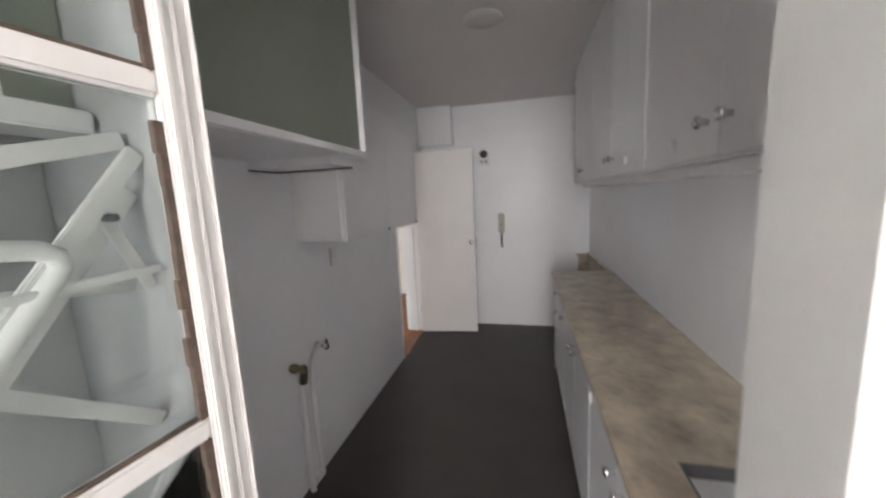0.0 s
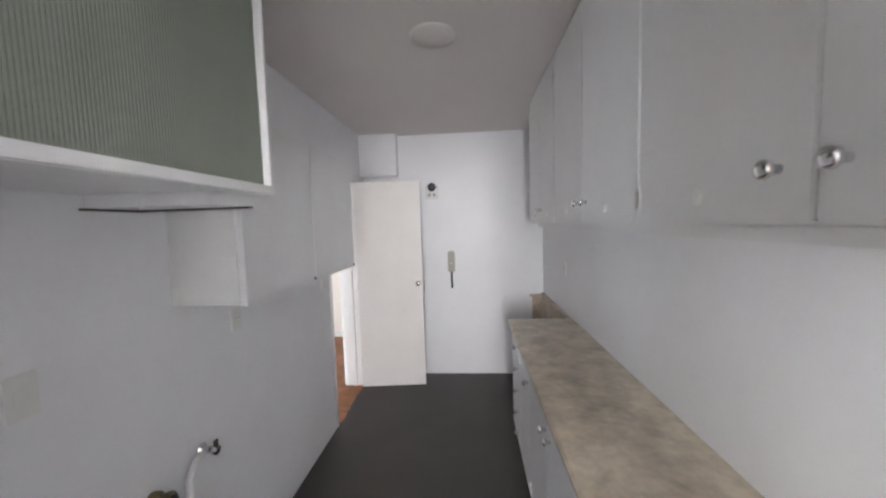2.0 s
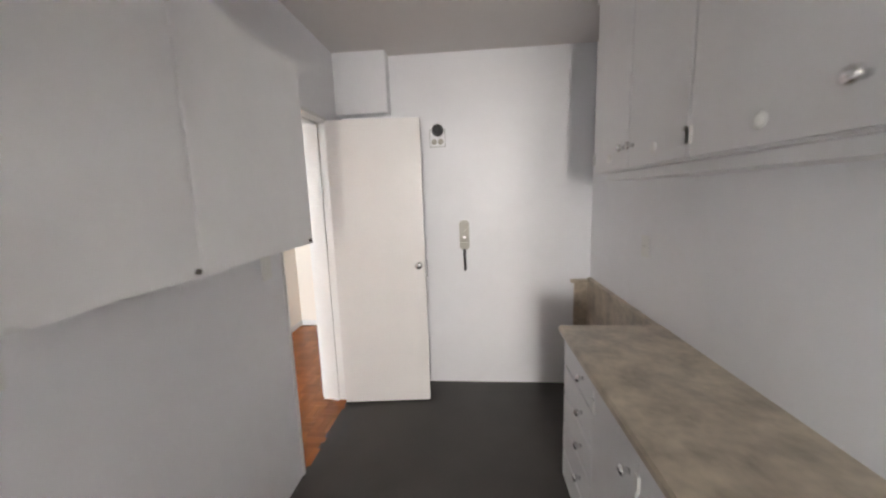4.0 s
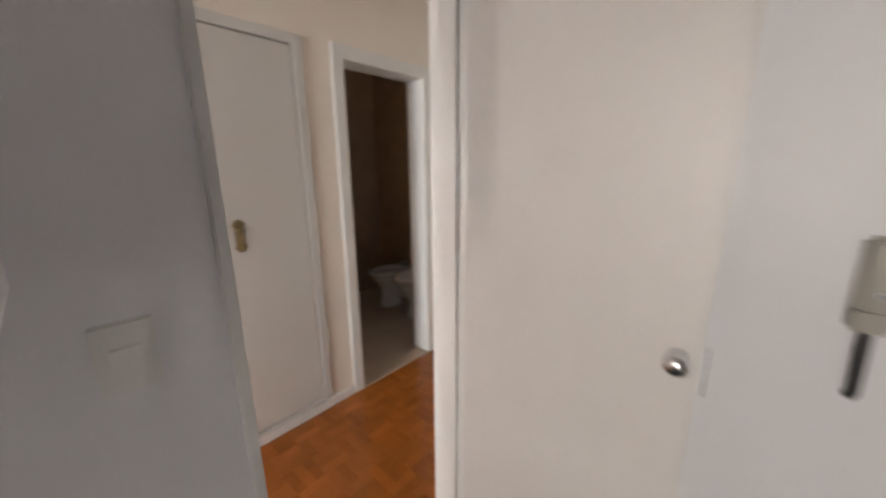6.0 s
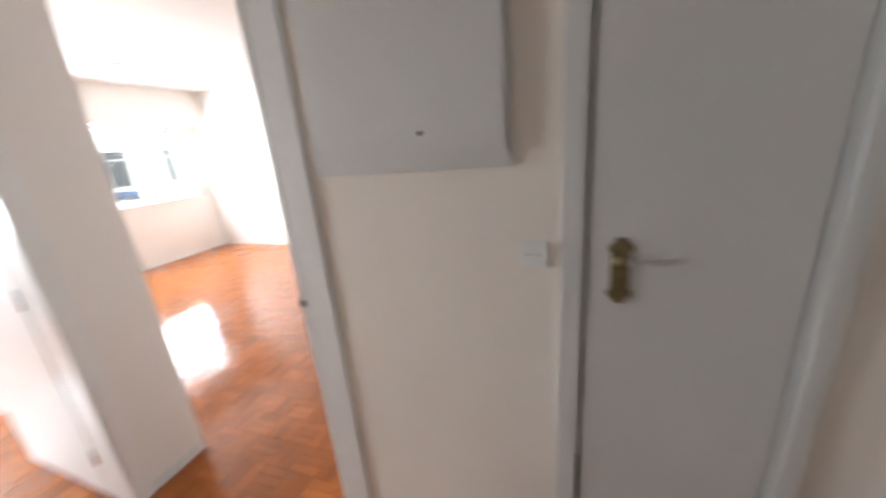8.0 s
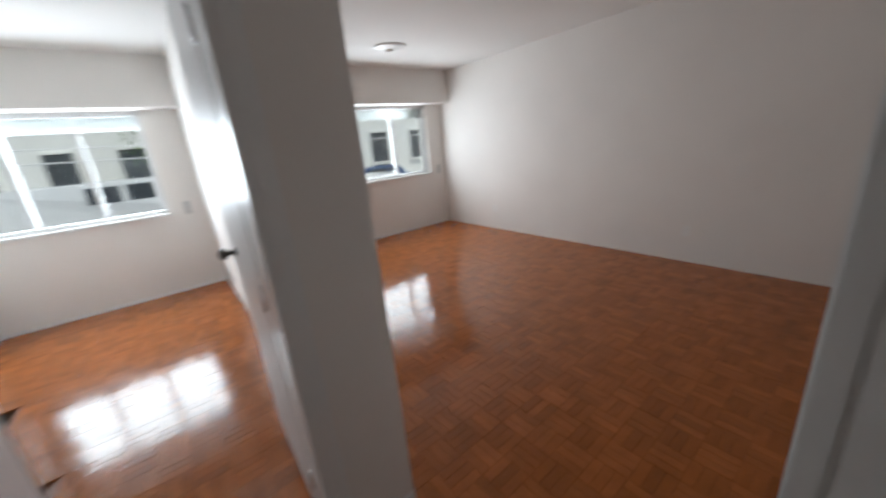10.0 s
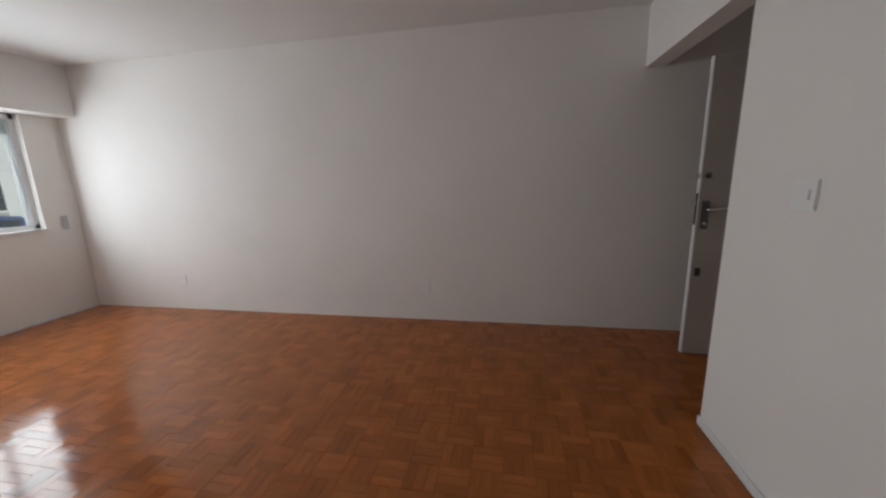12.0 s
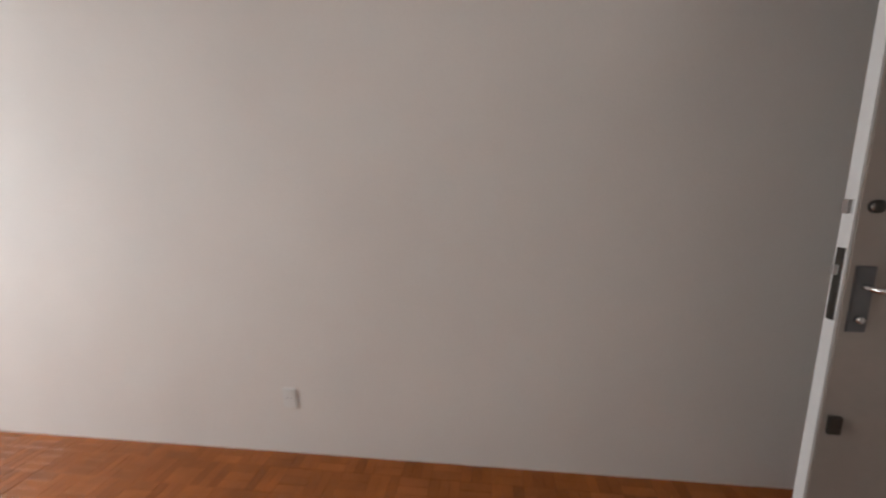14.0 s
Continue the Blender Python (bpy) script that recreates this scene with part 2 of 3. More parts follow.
wall("wall_entry_lintel", "y", 4.76, 4.90, -4.652, -3.39, 2.16, H, WALL, label="white lintel over the entrance niche")
wall("wall_entry_east", "x", -3.39, -3.25, 4.90, 5.84, 0, H, WALL, label="white side wall of the entrance niche")
wall("wall_entry_north", "y", 5.84, 5.98, -4.80, -3.25, 0, H, WALL, label="white back wall of the entrance niche")
wall("wall_bedroom_east", "x", 1.20, 1.26, -1.04, 0.69, 0, H, WALL, label="white bedroom side wall")
wall("wall_laundry_south", "y", 0.69, 0.75, 0.80, 1.26, 0, H, LWALL, label="grey painted laundry wall")
wall("wall_laundry_west", "x", 0.80, 0.86, 0.75, 1.79, 0, H, LWALL, label="grey painted laundry wall")
wall("wall_laundry_end", "y", -1.24, -1.10, 1.28, 2.37, 0, H, LWALL, [(1.32, 2.28, 1.0, 2.4)], label="grey painted laundry end wall")
# The hole is an added opening, out of view, that brightens the bathroom.
wall("wall_bath_west", "x", -2.42, -2.28, 5.5, 7.29, 0, H, BTILE, [(5.72, 6.20, 1.35, 2.3)], label="brown tiled bathroom wall")
wall("wall_bath_north", "y", 7.15, 7.29, -2.28, -0.805, 0, H, BTILE, label="brown tiled bathroom wall behind the toilet")
wall("wall_bath_south", "y", 5.50, 5.64, -2.28, -0.805, 0, H, BTILE, label="brown tiled bathroom side wall")
wall("wall_closet_back", "x", -1.30, -1.25, 4.80, 5.50, 0, H, GREY, label="grey back of the closet")
structure(boxes("ceiling", [(-4.80, 0.30, -1.30, 4.9, H, H + 0.12), (0.30, 0.34, -1.30, 3.1, H, H + 0.12), (0.34, 0.72, -1.30, 1.85, H, H + 0.12), (0.72, 1.12, -1.30, 0.85, H, H + 0.12), (-4.80, 0.30, 4.9, 7.29, H, H + 0.12)], CEIL), "plain white ceiling", "ceiling")
structure(boxes("floor_bathroom", [(-2.28, -0.66, 5.64, 7.15, -0.12, -0.006)], BFLOOR), "tan tiled bathroom floor", "floor")
structure(boxes("floor_parquet", [(-4.652, 0.40, -1.04, 5.48, -0.12, -0.014), (-4.652, -3.39, 5.33, 5.84, -0.12, -0.014), (-0.80, 0.217, 5.33, 7.10, -0.12, -0.014), (0.40, 0.72, -1.04, 1.68, -0.12, -0.014), (0.80, 1.20, -1.04, 0.69, -0.12, -0.014)], WOOD), "varnished orange-brown block parquet floor", "floor")


def trim(name, rows, material=GLOSS, label="white enamelled door frame", category="trim", bevel=0.003):
    return structure(boxes(name, rows, material, bevel=bevel), label, category)


def frame_x(name, x0, x1, y0, y1, top, w, material=GLOSS, foot=0.0):
    """Flat casing on a wall across x, round an opening y0..y1."""
    trim(name, [(x0, x1, y0 - w, y0, foot, top + w), (x0, x1, y1, y1 + w, foot, top + w), (x0, x1, y0, y1, top, top + w)], material)


# kitchen doorway lining and casings
trim("door_lining", [(0.272, 0.478, 5.222, 5.246, 0, 2.10), (0.272, 0.478, 4.468, 4.490, 0, 2.10), (0.272, 0.478, 4.490, 5.222, 2.085, 2.105)])
trim("door_stop", [(0.36, 0.40, 4.490, 4.502, 0, 2.085), (0.36, 0.40, 5.210, 5.222, 0, 2.085), (0.36, 0.40, 4.502, 5.210, 2.073, 2.085)], label="slim white door stop", bevel=0.002)
trim("strike_plate", [(0.415, 0.44, 4.488, 4.493, 1.00, 1.08)], DARKMETAL, "small dark strike plate in the door lining", bevel=0.001)
frame_x("door_casing", 0.255, 0.2845, 4.468, 5.246, 2.10, 0.05)
# bathroom and closet door frames
frame_x("bathroom_door_frame", -0.645, -0.63, 5.64, 6.31, 2.12, 0.065)
trim("bathroom_door_lining", [(-0.81, -0.632, 5.632, 5.652, 0, 2.13), (-0.81, -0.632, 6.298, 6.318, 0, 2.13), (-0.81, -0.632, 5.652, 6.298, 2.11, 2.135)])
trim("bathroom_threshold", [(-0.70, -0.632, 5.652, 6.298, -0.004, 0.007)], BFLOOR, "worn tan threshold of the bathroom door", bevel=0.002)
frame_x("closet_door_frame", -0.645, -0.633, 4.915, 5.355, 2.12, 0.05, GREY, 0.075)
# stub casing at the living room opening
trim("opening_casing", [(-0.817, -0.633, 4.061, 4.085, 0, 2.3), (-0.645, -0.633, 4.085, 4.185, 0, 2.3)], GLOSS, "grey-white boxed casing at the end of the hall wall")
trim("latch_plate", [(-0.67, -0.634, 4.056, 4.061, 1.02, 1.06), (-0.633, -0.631, 4.056, 4.085, 1.030, 1.052)], STEEL, "small dark metal latch on the casing edge", bevel=0.001)
# bedroom door frame
trim("bedroom_door_lining", [(-0.63, -0.605, 2.975, 3.135, 0, 2.12), (0.175, 0.20, 2.975, 3.135, 0, 2.12), (-0.605, 0.175, 2.975, 3.135, 2.10, 2.125)])
trim("bedroom_door_casing", [(0.20, 0.262, 3.12, 3.134, 0, 2.18), (-0.69, -0.63, 3.12, 3.134, 0, 2.18), (-0.69, 0.262, 3.12, 3.134, 2.125, 2.18)])
# baseboards
for nm, row in (("baseboard_closet", (-0.645, -0.631, 4.19, 5.57, 0, 0.06)), ("baseboard_hall", (-0.645, -0.631, 6.38, 6.95, 0, 0.06)),
                ("baseboard_hall_end", (-0.631, 0.285, 6.936, 6.95, 0, 0.06)), ("baseboard_pier", (-0.957, -0.70, 3.12, 3.132, 0, 0.05)),
                ("baseboard_living_north", (-3.40, -0.815, 4.748, 4.76, 0, 0.05)), ("baseboard_living_south", (-4.64, -0.96, -1.04, -1.028, 0, 0.035)),
                ("baseboard_bedroom", (-0.81, 1.19, -1.04, -1.028, 0, 0.035))):
    trim(nm, [row], GLOSS, "low white painted skirting board", "baseboard", 0.003)
# shutter boxes over the windows
for nm, a, b in (("shutter_box_living", -4.652, -0.957), ("shutter_box_bedroom", -0.816, 1.20)):
    structure(boxes(nm, [(a, b, -1.04, -0.80, 2.10, H)], WALL), "white boxed roller-shutter housing over the window", "shutter box")


# ---- doors ----
def knob(parent, at, axis, material=CHROME, name="knob", r=0.027):
    return turned(name, [(r * 0.75, 0), (r * 0.75, 0.006), (r * 0.38, 0.012), (r * 0.42, 0.03), (r, 0.042), (r * 1.02, 0.055), (r * 0.7, 0.066), (r * 0.2, 0.069)], at, axis, material, parent, "polished round metal knob")


def leaf(name, label, hinge, angle, width, height, thick, material, knobs=()):
    """A door leaf whose local x runs from the hinge along its width."""
    root = thing(name, label, "door")
    root.matrix_world = pose(hinge[0], hinge[1], hinge[2], 0, 0, angle)
    bm = bmesh.new()
    box(bm, 0, width, 0, thick, 0, height)
    part("panel", bm, material, root, bevel=0.003)
    for z in (0.25, height / 2, height - 0.25):
        bm = bmesh.new()
        rod(bm, (-0.004, thick + 0.002, z - 0.045), (-0.004, thick + 0.002, z + 0.045), 0.006)
        part("hinge", bm, CHROME, root, smooth=True)
    return root


kd = leaf("kitchen_door", "flat off-white wooden door standing open against the end wall", (0.470, 5.172, 0.01), 5.2, 0.650, 2.08, 0.035, DOORW)
knob(kd, (0.605, 0, 1.06), (0, -1, 0))
knob(kd, (0.605, 0.035, 1.06), (0, 1, 0))
boxes("latch_plate", [(0.661, 0.665, 0.008, 0.028, 0.97, 1.09)], CHROME, kd)
bd = leaf("bedroom_door", "flat white bedroom door folded open against the partition wall", (-0.640, 2.965, 0.01), -92, 0.76, 2.08, 0.035, DOORW)
knob(bd, (0.60, 0.035, 1.08), (0, 1, 0), DARKMETAL)
ed = leaf("entrance_door", "dark brown entrance door standing open with several locks", (-4.222, 5.80, 0.01), -90, 0.772, 2.08, 0.038, ENTRY)
boxes("edge_strip", [(0.772, 0.779, -0.001, 0.036, 0, 2.08)], GLOSS, ed, "white painted door edge")
ed.matrix_world = pose(-4.222, 5.80, 0.01, 0, 0, -92)
# fittings on the free edge and face (local x along the width, local y across the leaf)
boxes("lock_edge_plate", [(0.778, 0.783, 0.008, 0.030, 0.98, 1.20)], DARKMETAL, ed)
boxes("bolt", [(0.783, 0.796, 0.012, 0.026, 1.12, 1.15)], CHROME, ed)
hp = boxes("handle_plate", [(0.705, 0.755, 0.038, 0.044, 0.95, 1.15)], STEEL, ed, "brushed metal handle plate", 0.002)
tube("lever", [(0.73, 0.040, 1.09), (0.73, 0.085, 1.09), (0.715, 0.092, 1.09), (0.67, 0.088, 1.095), (0.61, 0.088, 1.105)], 0.009, CHROME, hp)
turned("cylinder", [(0.011, 0), (0.011, 0.012), (0.004, 0.014)], (0.73, 0.044, 0.99), (0, 1, 0), CHROME, hp)
turned("upper_lock", [(0.019, 0), (0.019, 0.012), (0.012, 0.018), (0.004, 0.019)], (0.735, 0.038, 1.32), (0, 1, 0), DARKMETAL, ed)
boxes("lower_lock", [(0.72, 0.755, 0.038, 0.050, 0.61, 0.67)], DARKMETAL, ed, bevel=0.002)
boxes("upper_bolt_edge", [(0.778, 0.792, 0.010, 0.030, 1.30, 1.34)], CHROME, ed)
turned("peephole", [(0.02, 0), (0.02, 0.01), (0.006, 0.012)], (0.47, 0.038, 1.52), (0, 1, 0), DARKMETAL, ed)
boxes("number_plate", [(0.445, 0.495, 0.038, 0.046, 1.69, 1.73)], DARKMETAL, ed, bevel=0.002)

# closet door, slightly ajar, with ornate brass handle
cl = thing("closet_door", "narrow grey-painted closet door slightly ajar with a brass handle", "door")
cl.matrix_world = pose(-0.675, 5.348, 0.085, 0, 0, -89)
bm = bmesh.new()
box(bm, 0, 0.425, 0, 0.03, 0, 2.03)
part("panel", bm, GREY, cl, bevel=0.003)
bh = boxes("handle_plate", [(0.335, 0.375, 0.03, 0.034, 1.035, 1.175), (0.328, 0.382, 0.03, 0.033, 1.152, 1.168), (0.328, 0.382, 0.03, 0.033, 1.042, 1.058), (0.342, 0.368, 0.03, 0.034, 1.175, 1.185), (0.342, 0.368, 0.03, 0.034, 1.025, 1.035)], BRASS, cl, "ornate aged brass plate", 0.001)
turned("knob", [(0.008, 0), (0.008, 0.006), (0.016, 0.010), (0.016, 0.016), (0.008, 0.019)], (0.355, 0.034, 1.13), (0, 1, 0), BRASS, bh)
structure(boxes("closet_sill", [(-0.665, -0.631, 4.915, 5.355, 0.06, 0.078)], GREY), "grey closet door sill", "trim")
# meter panel
mp = thing("meter_panel", "large grey-painted cupboard panel set on the hall wall", "panel")
boxes("frame", [(-0.645, -0.634, 4.215, 4.755, 1.44, 2.08)], GREY, mp, bevel=0.003)
boxes("door", [(-0.634, -0.623, 4.26, 4.745, 1.475, 2.07)], GREY, mp, bevel=0.003)
turned("keyhole", [(0.006, 0), (0.006, 0.002)], (-0.623, 4.54, 1.53), (1, 0, 0), BLACK, mp)


# ---- wall fittings ----
def plate(name, label, at, axis, w=0.075, h=0.115, rocker=True, category="switch", material=PLASTIC):
    """Electrical plate on a wall; axis is the way it faces: 'x', '-x', 'y', '-y'."""
    root = thing(name, label, category)
    root.matrix_world = pose(*at, 0, 0, {"-y": 0, "x": 90, "y": 180, "-x": -90}[axis])
    bm = bmesh.new()
    box(bm, -w / 2, w / 2, -0.008, 0, -h / 2, h / 2)
    part("cover", bm, material, root, bevel=0.003)
    bm = bmesh.new()
    if rocker:
        box(bm, -w * 0.26, w * 0.26, -0.014, -0.008, -h * 0.17, h * 0.17)
        part("rocker", bm, material, root, bevel=0.002)
    else:
        for dx in (-0.011, 0.011):
            rod(bm, (dx, -0.0095, 0), (dx, -0.007, 0), 0.0035, seg=10)
        part("socket_holes", bm, GREYP, root)
    return root


plate("light_switch", "white plastic wall switch by the kitchen door", (0.47, 4.33, 1.24), "x")
plate("light_switch", "white plastic wall switch below the green cabinet", (0.47, 2.52, 1.26), "x")
plate("wall_socket", "white plastic wall socket under the wall cabinet", (0.47, 3.33, 1.24), "x", rocker=False, category="socket")
plate("wall_socket", "white plastic wall socket above the worktop", (2.37, 4.66, 1.26), "-x", rocker=False, category="socket")
plate("light_switch", "flat white wall switch beside the closet door", (-0.645, 4.80, 1.225), "x", 0.07, 0.07, rocker=False)
plate("light_switch", "white double wall switch on the living room wall", (-2.95, 4.76, 1.27), "-y", 0.11, 0.11)
plate("wall_socket", "white socket low on the long wall", (-4.652, 0.19, 0.34), "x", rocker=False, category="socket")
plate("wall_socket", "white socket low on the long wall", (-4.652, 2.937, 0.34), "x", rocker=False, category="socket")
plate("wall_socket", "white shutter switch beside the living room window", (-4.50, -1.04, 1.0), "y", 0.06, 0.15, category="switch", material=GREYP)
plate("wall_socket", "grey shutter switch beside the bedroom window", (-0.63, -1.04, 1.0), "y", 0.06, 0.15, category="switch", material=GREYP)

ip = thing("intercom_handset", "beige wall intercom handset with a black cord below", "intercom")
boxes("base", [(1.36, 1.436, 5.49, 5.52, 1.13, 1.36)], BEIGE, ip, bevel=0.012)
boxes("handset", [(1.367, 1.429, 5.462, 5.49, 1.28, 1.355), (1.367, 1.429, 5.462, 5.49, 1.14, 1.20), (1.378, 1.418, 5.468, 5.488, 1.19, 1.29)], BEIGE, ip, bevel=0.009)
boxes("button", [(1.388, 1.408, 5.455, 5.463, 1.225, 1.24)], CHROME, ip, bevel=0.002)
tube("cord", [(1.398, 5.50, 1.135), (1.398, 5.492, 1.08), (1.402, 5.496, 0.98), (1.398, 5.505, 0.965)], 0.011, BLACK, ip, "coiled black cord")

lf = thing("wall_lamp_holder", "bare black lamp holder on a square wall plate", "lamp holder")
# Grey band draws the thin shade line round the plate.
boxes("gasket", [(1.149, 1.271, 5.512, 5.52, 1.924, 2.056)], GREYP, lf, "grey band coloured as the shadow line round the plate")
boxes("plate", [(1.155, 1.265, 5.505, 5.52, 1.93, 2.05)], KTILE, lf, bevel=0.004)
for hx in (1.185, 1.235):
    turned("cable_cover", [(0.021, 0), (0.021, 0.003), (0.016, 0.005)], (hx, 5.505, 1.962), (0, -1, 0), BEIGE, lf)
turned("socket", [(0.045, 0), (0.042, 0.03), (0.03, 0.05), (0.03, 0.075), (0.02, 0.08)], (1.213, 5.505, 2.045), (0, -1, 0), BLACK, lf)


def ceiling_lamp(name, at, r, material, label):
    root = thing(name, label, "ceiling lamp")
    root.location = at
    turned("canopy", [(r, 0), (r, 0.012), (r * 0.93, 0.02), (r * 0.86, 0.018), (r * 0.8, 0.022), (r * 0.62, 0.03), (r * 0.3, 0.034)], (0, 0, 0), (0, 0, -1), material, root, seg=40)
    turned("lamp_socket", [(r * 0.2, 0.03), (r * 0.2, 0.055), (r * 0.13, 0.06)], (0, 0, 0), (0, 0, -1), PLASTIC, root)
    return root


ceiling_lamp("ceiling_lamp", (-2.95, 0.22, H), 0.19, PLASTIC, "round white moulded ceiling rose without a bulb")
ceiling_lamp("ceiling_lamp", (0.56, 0.71, H), 0.17, PLASTIC, "round white moulded ceiling rose without a bulb")
kl = thing("ceiling_disc", "flat round white cover plate on the kitchen ceiling", "ceiling lamp")
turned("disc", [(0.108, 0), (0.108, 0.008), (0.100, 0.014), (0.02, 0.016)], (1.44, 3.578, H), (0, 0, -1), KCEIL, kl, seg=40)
turned("rim", [(0.113, 0), (0.113, 0.004), (0.109, 0.006)], (1.44, 3.578, H), (0, 0, -1), PLASTIC, kl, seg=40)

# ---- kitchen joinery ----
def cab_front(root, x, y0, y1, z0, z1, name="door", face=-1, material=CABW):
    return boxes(name, [(x - 0.02, x, y0 + 0.002, y1 - 0.002, z0, z1) if face < 0 else (x, x + 0.02, y0 + 0.002, y1 - 0.002, z0, z1)], material, root, bevel=0.003)


def small_knob(parent, at, axis, material=CHROME, r=0.016):
    return turned("knob", [(r * 0.5, 0), (r * 0.45, 0.012), (r, 0.02), (r, 0.028), (r * 0.5, 0.032)], at, axis, material, parent, "small chrome knob", 16)


def cabinet(name, label, x0, x1, y0, y1, z0, z1, doors, group, knob_z, plug_z=None):
    """Carcass with doors on its west face; doors: rows of (y0, y1, knob y)."""
    root = thing(name, label, "cabinet", group)
    boxes("body", [(x0, x1, y0, y1, z0, z1)], CABW, root)
    for a, b, k in doors:
        d = cab_front(root, x0, a, b, z0 + 0.006, z1 - 0.006)
        small_knob(d, (x0 - 0.02, k, knob_z), (-1, 0, 0))
        if plug_z:
            turned("plug", [(0.02, 0), (0.02, 0.004), (0.008, 0.006)], (x0 - 0.02, (a + b) / 2, plug_z), (-1, 0, 0), PLASTIC, d, "round white plastic plug", 16)
        for z in (z0 + 0.07, z1 - 0.12):
            edge = b if k < (a + b) / 2 else a
            boxes("hinge", [(x0 - 0.026, x0 - 0.02, edge - 0.014, edge + 0.012, z - 0.025, z + 0.025)], PLASTIC, d)
    return root


G1, G2 = "wall cabinets over the worktop", "base cabinets under the worktop"
LB = "white enamelled wall cabinet with flat doors reaching the ceiling"
cabinet("wall_cabinet", LB, 2.12, 2.37, 1.825, 2.838, 1.64, H - 0.003, [(1.825, 2.31, 2.265), (2.31, 2.838, 2.37)], G1, 1.73, 1.70)
cabinet("wall_cabinet", LB, 2.12, 2.37, 2.842, 3.878, 1.64, H - 0.003, [(2.842, 3.36, 3.31), (3.36, 3.878, 3.41)], G1, 1.73, 1.70)
cabinet("wall_cabinet", LB, 2.12, 2.37, 3.882, 4.68, 1.64, H - 0.003, [(3.882, 4.28, 4.24), (4.28, 4.68, 4.32)], G1, 1.73, 1.70)
structure(boxes("cabinet_rail", [(2.16, 2.37, 1.825, 4.66, 1.605, 1.64)], CABW, bevel=0.004), "white rail below the wall cabinets", "trim")
LB = "white enamelled base cabinet with flat doors below the stone worktop"
cabinet("base_cabinet", LB, 1.93, 2.37, 1.83, 2.768, 0.08, 0.868, [(1.83, 2.32, 2.275), (2.32, 2.768, 2.365)], G2, 0.74)
cabinet("base_cabinet", LB, 1.93, 2.37, 2.772, 3.668, 0.08, 0.868, [(2.772, 3.22, 3.175), (3.22, 3.668, 3.265)], G2, 0.74)
cabinet("base_cabinet", LB, 1.93, 2.37, 3.672, 4.028, 0.08, 0.868, [(3.672, 4.028, 3.72)], G2, 0.74)
dr = thing("drawer_unit", "white enamelled unit of five drawers with chrome knobs", "drawers", G2)
boxes("body", [(1.93, 2.37, 4.032, 4.455, 0.08, 0.868)], CABW, dr)
for i in range(5):
    d = cab_front(dr, 1.93, 4.032, 4.455, 0.714 - 0.155 * i, 0.860 - 0.155 * i, "drawer")
    small_knob(d, (1.91, 4.16, 0.787 - 0.155 * i), (-1, 0, 0))
structure(boxes("plinth", [(1.97, 2.37, 1.83, 4.45, 0, 0.08)], CABW), "white recessed cabinet plinth", "plinth")
wt = thing("worktop", "veined beige stone worktop along the kitchen wall", "worktop")
boxes("slab", [(1.89, 2.37, 2.23, 4.468, 0.87, 0.90), (1.89, 2.02, 1.825, 2.23, 0.87, 0.90), (2.30, 2.37, 1.825, 2.23, 0.87, 0.90)], STONE, wt)
boxes("front_edge", [(1.882, 1.89, 1.83, 4.468, 0.872, 0.898)], STONE, wt, bevel=0.003)
sk = thing("kitchen_sink", "dark stainless steel sink set in the worktop", "sink")
boxes("bowl", [(2.02, 2.30, 1.83, 2.23, 0.72, 0.73), (2.02, 2.026, 1.83, 2.23, 0.73, 0.902), (2.294, 2.30, 1.83, 2.23, 0.73, 0.902), (2.026, 2.294, 2.224, 2.23, 0.73, 0.902), (2.026, 2.294, 1.83, 1.836, 0.73, 0.902)], STEEL, sk)
turned("drain", [(0.04, 0), (0.04, 0.003), (0.02, 0.004)], (2.16, 2.03, 0.73), (0, 0, 1), CHROME, sk)
sp = thing("stone_wall_cladding", "beige stone cladding with a thin cap beyond the worktop", "cladding")
boxes("end_slab", [(2.25, 2.37, 5.498, 5.52, 0, 0.855)], STONE, sp)
boxes("side_slab", [(2.348, 2.37, 4.47, 5.498, 0, 0.875)], STONE, sp)
boxes("cap", [(2.22, 2.37, 5.480, 5.52, 0.855, 0.878), (2.335, 2.37, 4.47, 5.480, 0.875, 0.898)], STONE, sp, bevel=0.003)

gc = thing("green_glass_cabinet", "deep white wall cabinet with a green reeded glass front", "cabinet")
boxes("body", [(0.47, 0.93, 1.825, 2.893, 1.773, H - 0.003)], CABW, gc, bevel=0.002)
boxes("front_frame", [(0.93, 0.955, 1.825, 2.893, 1.773, 1.80), (0.93, 0.955, 2.875, 2.893, 1.80, H - 0.003), (0.93, 0.955, 1.825, 1.84, 1.815, H - 0.003)], CABW, gc, bevel=0.003)
bm = bmesh.new()
n = 128
for i in range(n):
    y = 1.84 + (2.868 - 1.84) * (i + 0.5) / n
    v = [bm.verts.new((0.934 + dx, y + dy, z)) for z in (1.80, H - 0.004) for dx, dy in ((0, -0.004), (0.0012, -0.0022), (0.0016, 0), (0.0012, 0.0022), (0, 0.004))]
    for j in range(4):
        bm.faces.new((v[j], v[j + 1], v[j + 6], v[j + 5]))
part("reeded_pane", bm, REED, gc, "green reeded glass", smooth=True)
hd = thing("extractor_tray", "shallow white extractor tray with a dark edge under the cabinet", "extractor")
boxes("rim", [(0.49, 0.86, 2.866, 2.885, 1.735, 1.773), (0.47, 0.49, 2.70, 2.885, 1.735, 1.773), (0.86, 0.88, 2.70, 2.885, 1.735, 1.773), (0.49, 0.86, 2.70, 2.715, 1.735, 1.773)], CABW, hd, bevel=0.002)
